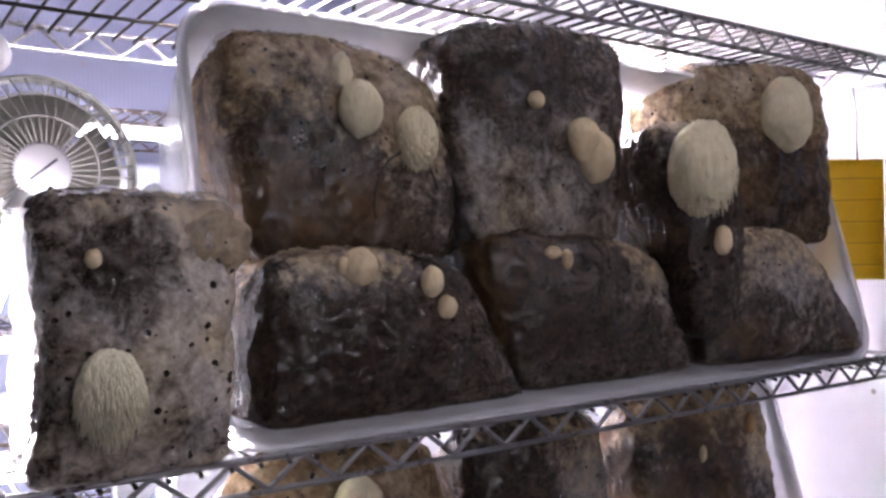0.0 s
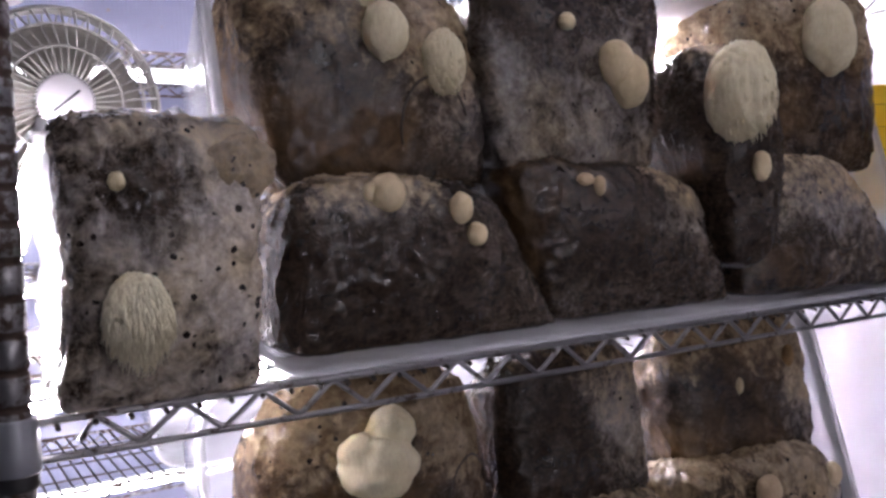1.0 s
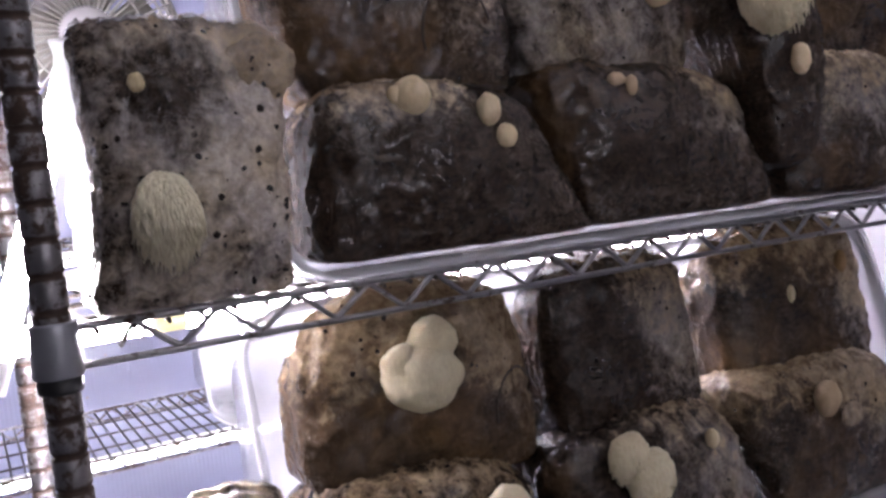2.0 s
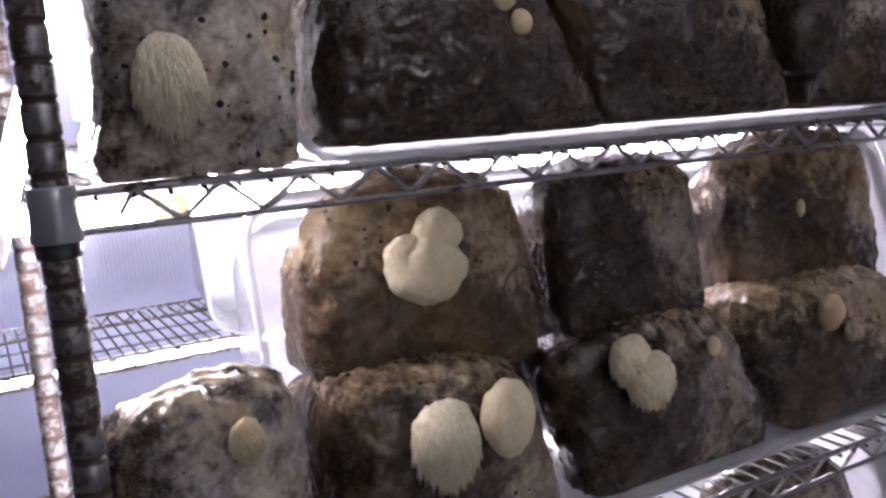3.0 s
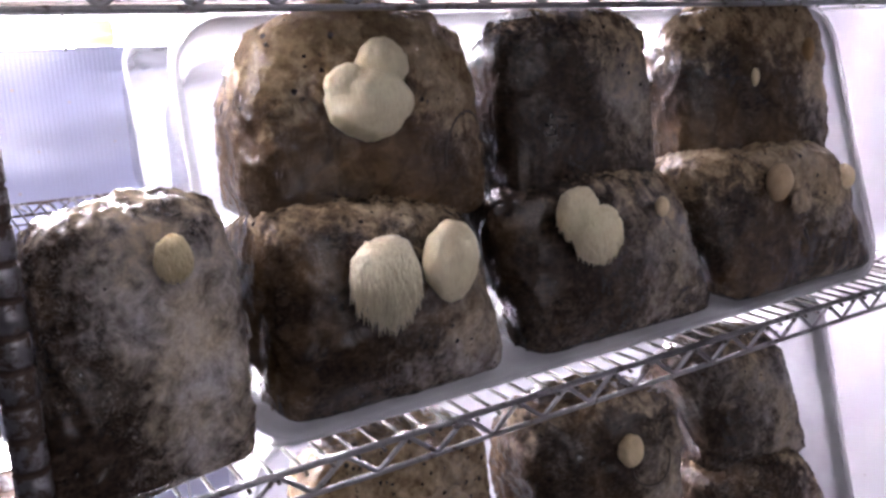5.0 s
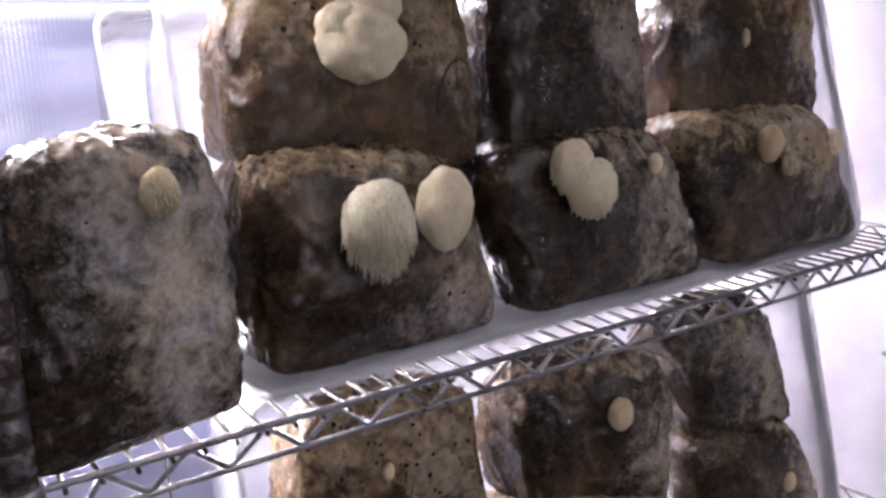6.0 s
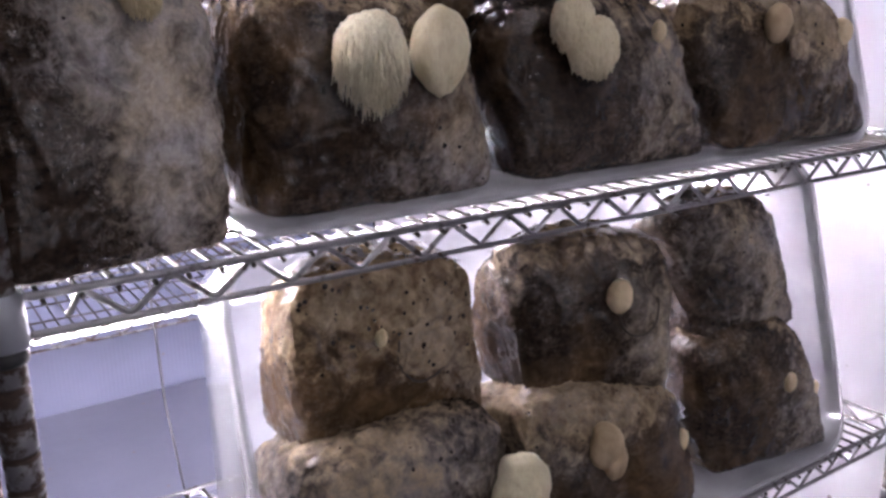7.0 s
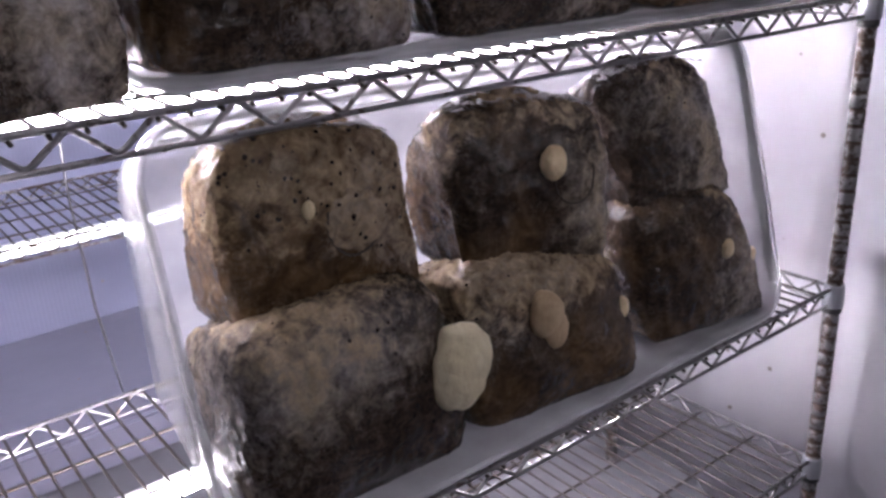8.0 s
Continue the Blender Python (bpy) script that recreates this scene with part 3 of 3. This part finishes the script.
bag("A5", 0.075, 0.13, (0.852, 1.852), (1.142, 1.870), (1.124, 1.606), (0.950, 1.606), 8, "brown grow bag with a pale tan head",
    0.38, 0.45, 0.25, 0.50, (0.55, 0.95, 0.40), (0.60, 0.30, 0.40), bulge=(0.004, 0.010, 0.016, 0.0), turn=-0.2, flap=0.014)
bag("B1", 0.012, 0.11, (-0.008, 1.256), (0.150, 1.256), (0.157, FB), (-0.016, FB), 9, "grey mottled grow bag standing on the wire shelf beside the tub",
    0.60, 0.10, 0.05, 0.0, (0.66, 0.52, 0.50), (0.15, 0.22, 0.50), 1.5, (0.0, 0.006, 0.010, 0.0), turn=0.22, slump=0.03)
bag("B5", 0.042, 0.17, (0.186, 1.238), (0.409, 1.212), (0.434, TB), (0.188, TB), 10, "dark brown grow bag with tan and white patches, lower row",
    0.48, 0.50, 0.3, 0.26, (0.78, 0.30, 0.42), (0.18, 0.36, 0.52), bulge=(0.004, 0.008, 0.010, 0.0), puff=0.018)
bag("B6", 0.042, 0.17, (0.438, 1.214), (0.694, 1.222), (0.757, TB), (0.476, TB), 11, "dark grey-brown grow bag with a double growth, lower row",
    0.44, 0.25, 0.1, 0.02, (0.85, 0.62, 0.50), (0.15, 0.45, 0.55), bulge=(0.006, 0.008, 0.008, 0.0))
bag("B7", 0.040, 0.17, (0.722, 1.222), (1.007, 1.228), (1.090, TB), (0.788, TB), 12, "brown grow bag with tan crown, lower row of a tub",
    0.52, 0.50, 0.15, 0.30, (0.62, 0.78, 0.45), (0.30, 0.40, 0.42), bulge=(0.0, 0.010, 0.010, 0.0))
bag("B2", 0.090, 0.11, (0.208, 1.398), (0.440, 1.398), (0.448, 1.196), (0.192, 1.214), 13, "tan-headed grow bag with a heart-shaped growth",
    0.30, 0.80, 0.4, 0.46, (0.80, 0.60, 0.35), (0.45, 0.22, 0.45), bulge=(0.010, 0.006, 0.020, 0.0), slump=0.05, k=4.5, puff=0.02)
bag("B3", 0.090, 0.11, (0.478, 1.398), (0.692, 1.396), (0.692, 1.198), (0.482, 1.198), 14, "dark grey grow bag with a white clouded face",
    0.46, 0.05, 0.3, 0.12, (0.78, 0.62, 0.42), (0.15, 0.38, 0.52), bulge=(0.004, 0.004, 0.012, 0.0), slump=0.05, flap=0.009)
bag("B4", 0.090, 0.11, (0.770, 1.400), (0.995, 1.406), (1.020, 1.208), (0.774, 1.202), 15, "brown grow bag with reddish tan head, upper row",
    0.38, 0.6, 0.2, 0.36, (0.95, 0.60, 0.45), (0.35, 0.45, 0.42), bulge=(0.004, 0.006, 0.014, 0.004), turn=-0.12, slump=0.05, flap=0.006)
bag("C4", 0.030, 0.17, (0.212, 0.786), (0.450, 0.798), (0.464, TC), (0.212, TC), 16, "dark grey grow bag with one large flat growth, lower row",
    0.50, 0.10, 0.12, 0.0, (0.30, 0.85, 0.50), (0.62, 0.25, 0.45), 0.9, (0.004, 0.008, 0.008, 0.0), puff=0.02)
bag("C5", 0.025, 0.17, (0.482, 0.776), (0.710, 0.758), (0.745, TC), (0.495, TC), 17, "olive-brown grow bag with pinkish growths, lower row",
    0.38, 0.60, 0.12, 0.24, (0.35, 0.92, 0.45), (0.45, 0.22, 0.50), bulge=(0.006, 0.008, 0.010, 0.0), turn=-0.12)
bag("C6", 0.030, 0.17, (0.785, 0.778), (0.966, 0.790), (1.036, TC), (0.815, TC), 18, "dark brown grow bag with tan edge, lower row",
    0.44, 0.45, 0.1, 0.06, (0.92, 0.45, 0.50), (0.28, 0.40, 0.55), bulge=(0.006, 0.012, 0.008, 0.0), turn=-0.15)
bag("C1", 0.100, 0.11, (0.240, 0.966), (0.454, 0.946), (0.460, 0.766), (0.236, 0.766), 19, "tan grow bag with dark flecks and a round cut flap",
    0.48, 0.95, 0.50, 0.60, (0.72, 0.62, 0.38), (0.40, 0.20, 0.45), bulge=(0.004, 0.004, 0.016, 0.0), slump=0.04, flap=0.011)
bag("C2", 0.065, 0.11, (0.520, 0.955), (0.710, 0.942), (0.710, 0.742), (0.524, 0.758), 20, "brown grow bag with whitish folds and a small growth",
    0.50, 0.50, 0.15, 0.16, (0.86, 0.35, 0.45), (0.28, 0.35, 0.50), bulge=(0.004, 0.004, 0.014, 0.0), turn=-0.3, slump=0.04, flap=0.011)
bag("C3", 0.075, 0.11, (0.760, 0.955), (0.945, 0.962), (1.004, 0.764), (0.822, 0.757), 21, "grey grow bag with white threads, upper row",
    0.66, 0.05, 0.12, 0.0, (0.68, 0.45, 0.60), (0.25, 0.35, 0.40), 0.95, (0.0, 0.010, 0.018, 0.0), turn=-0.12, k=4.5, slump=0.04, flap=0.005)

# ---------------------------------------------------------------- mushrooms on the bags
CREAM = flesh("cream_flesh", (0.73, 0.665, 0.475), (0.57, 0.49, 0.325))
FURRY = flesh("furry_flesh", (0.86, 0.80, 0.60), (0.64, 0.56, 0.38), 1.6)
PALE = flesh("pale_yellow_flesh", (0.68, 0.58, 0.38), (0.48, 0.39, 0.22))
TAN = flesh("tan_flesh", (0.68, 0.56, 0.37), (0.54, 0.43, 0.27), 0.6)
PINK = flesh("pinkish_flesh", (0.48, 0.37, 0.24), (0.36, 0.265, 0.165), 0.6)
BROWN = flesh("brown_flesh", (0.30, 0.19, 0.09), (0.18, 0.11, 0.05), 0.6)
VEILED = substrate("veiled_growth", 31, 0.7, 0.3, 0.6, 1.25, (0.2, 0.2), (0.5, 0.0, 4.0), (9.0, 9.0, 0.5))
FLESH = {"smooth": CREAM, "combed": CREAM, "spiny": FURRY, "spiny_pale": PALE, "pale": PALE, "tan": TAN, "pink": PINK, "brown": BROWN, "veiled": VEILED}
MUSHROOMS = [
    ("A1", 0.058, -0.034, 1.510, 0.0222, 0.0285, "spiny"),
    ("A1", 0.051, -0.019, 1.603, 0.0062, 0.0070, "pale"),
    ("A1", 0.145, -0.011, 1.613, 0.0277, 0.0259, "veiled"),
    ("A2", 0.317, 0.059, 1.744, 0.0226, 0.0294, "smooth"),
    ("A2", 0.304, 0.074, 1.781, 0.0114, 0.0194, "smooth"),
    ("A2", 0.384, 0.062, 1.720, 0.0223, 0.0328, "combed"),
    ("A3", 0.615, 0.059, 1.733, 0.0225, 0.0259, "tan"),
    ("A3", 0.637, 0.060, 1.714, 0.0256, 0.0318, "tan"),
    ("A3", 0.548, 0.064, 1.774, 0.0111, 0.0098, "pale"),
    ("A4", 0.768, 0.009, 1.701, 0.0465, 0.0590, "combed"),
    ("A4", 0.795, 0.001, 1.612, 0.0126, 0.0185, "tan"),
    ("A5", 1.028, 0.065, 1.794, 0.0435, 0.0543, "smooth"),
    ("A6", 0.295, 0.025, 1.591, 0.0169, 0.0179, "tan"),
    ("A6", 0.279, 0.027, 1.592, 0.0073, 0.0084, "tan"),
    ("A6", 0.372, 0.020, 1.575, 0.0121, 0.0154, "tan"),
    ("A6", 0.388, 0.018, 1.549, 0.0106, 0.0117, "tan"),
    ("A7", 0.545, 0.036, 1.600, 0.0126, 0.0076, "pink"),
    ("A7", 0.562, 0.032, 1.593, 0.0076, 0.0114, "pink"),
    ("B1", 0.094, 0.002, 1.230, 0.0130, 0.0150, "spiny_pale"),
    ("B2", 0.300, 0.069, 1.325, 0.0430, 0.0355, "smooth"),
    ("B2", 0.315, 0.072, 1.356, 0.0262, 0.0262, "smooth"),
    ("B2", 0.280, 0.069, 1.339, 0.0240, 0.0225, "smooth"),
    ("B4", 0.863, 0.089, 1.320, 0.0058, 0.0116, "pale"),
    ("B4", 0.956, 0.081, 1.351, 0.0092, 0.0154, "brown"),
    ("B5", 0.278, 0.013, 1.180, 0.0300, 0.0350, "spiny"),
    ("B5", 0.352, 0.020, 1.178, 0.0284, 0.0393, "smooth"),
    ("B6", 0.515, 0.030, 1.200, 0.0242, 0.0279, "combed"),
    ("B6", 0.536, 0.022, 1.176, 0.0284, 0.0321, "combed"),
    ("B6", 0.646, 0.036, 1.189, 0.0086, 0.0113, "tan"),
    ("B7", 0.846, 0.031, 1.194, 0.0186, 0.0229, "pink"),
    ("B7", 1.008, 0.048, 1.180, 0.0155, 0.0178, "tan"),
    ("B7", 0.885, 0.026, 1.165, 0.0190, 0.0160, "veiled"),
    ("C1", 0.379, 0.094, 0.868, 0.0344, 0.0309, "veiled"),
    ("C1", 0.324, 0.092, 0.892, 0.0068, 0.0096, "pale"),
    ("C2", 0.623, 0.052, 0.888, 0.0169, 0.0203, "tan"),
    ("C4", 0.455, 0.028, 0.703, 0.0385, 0.0440, "smooth"),
    ("C4", 0.450, 0.030, 0.688, 0.0395, 0.0450, "smooth"),
    ("C5", 0.584, 0.025, 0.718, 0.0229, 0.0296, "pink"),
    ("C5", 0.596, 0.021, 0.697, 0.0164, 0.0246, "pink"),
    ("C5", 0.717, 0.023, 0.685, 0.0087, 0.0160, "tan"),
    ("C6", 0.935, 0.021, 0.707, 0.0107, 0.0148, "tan"),
    ("C6", 1.002, 0.024, 0.680, 0.0068, 0.0119, "tan"),
]


def mushroom(n, key, x, y, z, rx, rz, kind):
    holder = BAGS[key]
    ry = min(rx, rz) * {"veiled": 0.22, "spiny": 0.85, "spiny_pale": 0.6}.get(kind, 0.8)
    rnd = random.Random(n)
    shaggy = kind in ("spiny", "spiny_pale", "combed")
    bm = bmesh.new()
    bmesh.ops.create_icosphere(bm, subdivisions=5 if rx > 0.012 else 4, radius=1.0)

    def waist(h):
        """How wide the growth is at a height of -1 to 1."""
        if kind == "spiny":
            return 1.0 - 0.42 * max(0.0, -h) ** 1.6 + 0.08 * max(0.0, h)
        return 1.0 - (0.34 if kind == "smooth" else 0.0) * max(0.0, -h) ** 2

    for v in bm.verts:
        p = v.co.copy()
        q = p * 1.3 + Vector((n * 5.1, 0, 0))
        k = 1 + 0.10 * noise.noise(q) + 0.05 * noise.noise(q * 2.7) + 0.016 * noise.noise(q * 7)
        if shaggy:
            k += 0.05 * noise.noise((p.x * 9 + n, p.y * 9, p.z * 1.2)) + 0.03 * noise.noise((p.x * 22 + n, p.y * 22, p.z * 2))
        if kind == "combed":
            # shallow furrows down the face
            k -= 0.05 * max(0.0, 1 - abs(noise.noise((p.x * 5 + n, p.y * 3, p.z * 1.1))) * 7)
        if kind == "veiled":
            k += 0.22 * noise.noise(q * 2.0)
        v.co = Vector((p.x * rx * k * waist(p.z), p.y * ry * k, p.z * rz * k))
    body = part("mushroom", bm, FLESH[kind], holder, {"spiny": "cream shaggy growth with hanging spines", "veiled": "pale growth pressed under film",
                "pink": "pinkish tan growth"}.get(kind, "cream rounded growth"))
    body.location = Vector((x, y, z)) - holder.location
    if shaggy:
        bm = bmesh.new()
        count = {"spiny": 1000, "spiny_pale": 420, "combed": 120}[kind]
        for _ in range(count):
            a, c = rnd.uniform(-1.0, 1.0) * math.pi * 0.62, rnd.uniform(-0.95, 0.92 if kind != "combed" else 0.3)
            s = math.sqrt(1 - c * c)
            d = Vector((s * math.sin(a), -s * math.cos(a), c))
            foot = Vector((d.x * rx * waist(c), d.y * ry, d.z * rz))
            long = rz * rnd.uniform(0.35, 0.70) * {"combed": 0.3, "spiny_pale": 0.9}.get(kind, 1.0)
            sway = Vector((rnd.uniform(-0.16, 0.16), 0, 0)) * long
            out = Vector((d.x * 0.6, d.y, 0)) * long * rnd.uniform(0.10, 0.22)
            r = rnd.uniform(0.0007, 0.0012)
            rod(bm, [foot - d * 0.001, foot + out + Vector((0, 0, -long * 0.35)), foot + out * 1.05 + sway + Vector((0, 0, -long))], r, 4, True, [r, r * 0.9, r * 0.2])
        part("fringe", bm, FLESH[kind], body)["kind"] = "stuff"


for n, row in enumerate(MUSHROOMS):
    mushroom(n, *row)


def cut_line(key, x, z, r, a0, a1):
    """A curved slit in a bag's film, its shade laid on as a thin dark rod."""
    holder = BAGS[key]
    pts = []
    for i in range(17):
        a = radians(a0 + (a1 - a0) * i / 16)
        p = Vector((x + r * math.cos(a) * 0.9, -0.3, z + r * math.sin(a) * 1.1)) - holder.location
        hit = SKIN[key].ray_cast(p, Vector((0, 1, 0)))[0]
        if hit:
            pts.append(hit)
    part("slit", rod(bmesh.new(), pts, 0.0015, 6), SLIT, holder, "curved slit in the film, its shade drawn as a dark rod")


SLIT = plain("slit_shadow", (0.03, 0.018, 0.01), 0.6)
cut_line("A2", 0.375, 1.655, 0.046, 15, 200)
cut_line("C1", 0.377, 0.870, 0.036, 160, 380)
cut_line("C2", 0.655, 0.866, 0.030, 170, 380)
cut_line("A8", 0.985, 1.545, 0.040, 200, 340)
cut_line("B2", 0.420, 1.270, 0.035, 20, 200)


# ---------------------------------------------------------------- fan
def desk_fan(x, y, z, r):
    fan = thing("desk_fan", (x, y, FA), "small cream desk fan with a round wire grille on the shelf", "fan")
    up = z - FA
    for side, yy in (("front", -0.03), ("rear", 0.03)):
        bm = bmesh.new()
        for rr, t in ((r, 0.003), (r * 0.80, 0.0014), (r * 0.56, 0.0014)):
            bulge = yy * (1.0 if rr < r else 0.25) * (1.35 if rr < r * 0.6 else 1.0)
            pts = [(rr * math.cos(a), bulge, up + rr * math.sin(a)) for a in (2 * math.pi * i / 48 for i in range(49))]
            rod(bm, pts, t, 6, False)
        for i in range(44):
            a = 2 * math.pi * i / 44
            pts = [(q * r * math.cos(a + s), yy * k, up + q * r * math.sin(a + s)) for q, k, s in ((0.26, 1.42, 0), (0.56, 1.35, 0.05), (0.8, 1.0, 0.09), (1.0, 0.25, 0.11))]
            rod(bm, pts, 0.0011, 5)
        part(side + "_grille", bm, GRILLE, fan)
    bm = lathe(bmesh.new(), [(r * 0.27, 0), (r * 0.29, 0.003), (r * 0.25, 0.008), (0.002, 0.009)], 28)
    hub = part("badge", bm, WHITE, fan, "round white hub badge")
    hub.matrix_local = Matrix.Translation((0, -0.038, up)) @ Matrix.Rotation(radians(90), 4, "X")
    bm = box(bmesh.new(), -0.0165, 0.0165, -0.0012, 0.0012, 0.0085, 0.0098, 0.0004)
    bmesh.ops.rotate(bm, verts=bm.verts, cent=(0, 0, 0), matrix=Matrix.Rotation(radians(40), 3, "Z"))
    part("mark", bm, DARK, hub, "dark slanting mark")
    for i in range(4):
        bm = bmesh.new()
        rows = []
        for j in range(7):
            q = 0.2 + 0.66 * j / 6
            rows.append([bm.verts.new((q * r * math.cos(a), 0.010 * math.sin((k - 2) * 0.9), q * r * math.sin(a))) for k, a in ((k, 1.571 * i + (k - 2) * 0.36) for k in range(5))])
        for a, b in zip(rows, rows[1:]):
            for k in range(4):
                bm.faces.new((a[k], a[k + 1], b[k + 1], b[k]))
        bmesh.ops.solidify(bm, geom=list(bm.faces), thickness=0.0015)
        blade = part("blade", bm, FAN_BLADE, fan, "pale translucent fan blade")
        blade.location = (0, 0, up)
    bm = lathe(bmesh.new(), [(0.03, 0), (0.036, 0.01), (0.03, 0.06), (0.01, 0.07)], 20)
    motor = part("motor", bm, WHITE, fan)
    motor.matrix_local = Matrix.Translation((0, 0.03, up)) @ Matrix.Rotation(radians(-90), 4, "X")
    part("stem", rod(bmesh.new(), [(0, 0.05, 0.01), (0, 0.05, up)], 0.011, 12), WHITE, fan)
    part("base", lathe(bmesh.new(), [(0.075, 0), (0.075, 0.006), (0.03, 0.018), (0.012, 0.022)], 28), WHITE, fan).location = (0, 0.05, 0.0)
    return fan


FAN_BLADE = plain("fan_blade", (0.20, 0.19, 0.165), 0.4)
desk_fan(0.065, 0.30, 1.691, 0.098)


def clip_lamp(x, y, z):
    t = thing("round_dish", (x, y, z), "small round white plastic dish hung under the shelf", "dish")
    bm = lathe(bmesh.new(), [(0.005, 0.012), (0.018, 0.008), (0.0225, -0.002), (0.0225, -0.006), (0.02, -0.007), (0.018, 0.004), (0.004, 0.008)], 28)
    part("bowl", bm, WHITE, t).rotation_euler = (radians(90), 0, 0)
    part("hanger", rod(bmesh.new(), [(0, 0.002, 0.02), (0, 0.004, ZT - z)], 0.0015, 6), DARK, t)
    return t


clip_lamp(0.022, 0.30, 1.812)


# ---------------------------------------------------------------- yellow sticky card
def sticky_card(x, y, z):
    t = thing("sticky_card", (x, y, z), "yellow sticky insect card with printed grid, hung on a wire", "insect trap")
    turn = Matrix.Rotation(radians(-38), 3, "Z")
    bm = bmesh.new()
    n = 10
    rows = []
    for j in range(n + 1):
        row = []
        for i in range(n + 1):
            u, v = i / n, j / n
            left = -0.055 + 0.02 * abs(v - 0.55) * (1 if v < 0.55 else 0.3)
            p = Vector((left + (0.06 - left) * u, 0.006 * math.sin(v * 3) * (1 - u), -0.19 * (1 - v)))
            row.append(bm.verts.new(turn @ p))
        rows.append(row)
    for a, b in zip(rows, rows[1:]):
        for i in range(n):
            bm.faces.new((a[i], a[i + 1], b[i + 1], b[i]))
    bmesh.ops.solidify(bm, geom=list(bm.faces), thickness=0.0012)
    card = part("card", bm, YELLOW, t)
    for k in range(5):
        bm = box(bmesh.new(), -0.05, 0.06, -0.0022, -0.0010, -0.0005, 0.0005)
        bmesh.ops.rotate(bm, verts=bm.verts, cent=(0, 0, 0), matrix=turn)
        line = part("grid_line", bm, INK, card)
        line.location = (0, -0.0035, -0.03 - 0.034 * k)
    part("hook", rod(bmesh.new(), [(0.02, -0.01, -0.005), (0.018, -0.01, 0.03), (0.02, -0.01, 0.07), (0.018, -0.005, ZT - z)], 0.0014, 6), DARK, t, "thin dark wire")
    return t


sticky_card(1.200, 0.075, 1.738)

# ---------------------------------------------------------------- low ledge behind, cords
solid("low_ledge", box(bmesh.new(), X0, X1 - 0.03, 1.20, Y1, 0.0, 0.11, 0.01), LEDGE, "grey-white plastic-covered ledge along the back wall", "ledge", kind="structure")


def cord(points, label):
    bm = rod(bmesh.new(), points, 0.0016, 6)
    tagged(part("cord", bm, DARK, None), label, "cord", "cords")


cord([(0.20, 0.47, 1.02), (0.195, 0.472, 0.85), (0.20, 0.475, 0.70), (0.215, 0.475, 0.55)], "thin dark cord hanging behind the tubs")
cord([(1.16, 0.12, 0.745), (1.185, 0.115, 0.68), (1.20, 0.11, 0.62), (1.222, 0.11, 0.575)], "thin dark cord against the white sheeting")
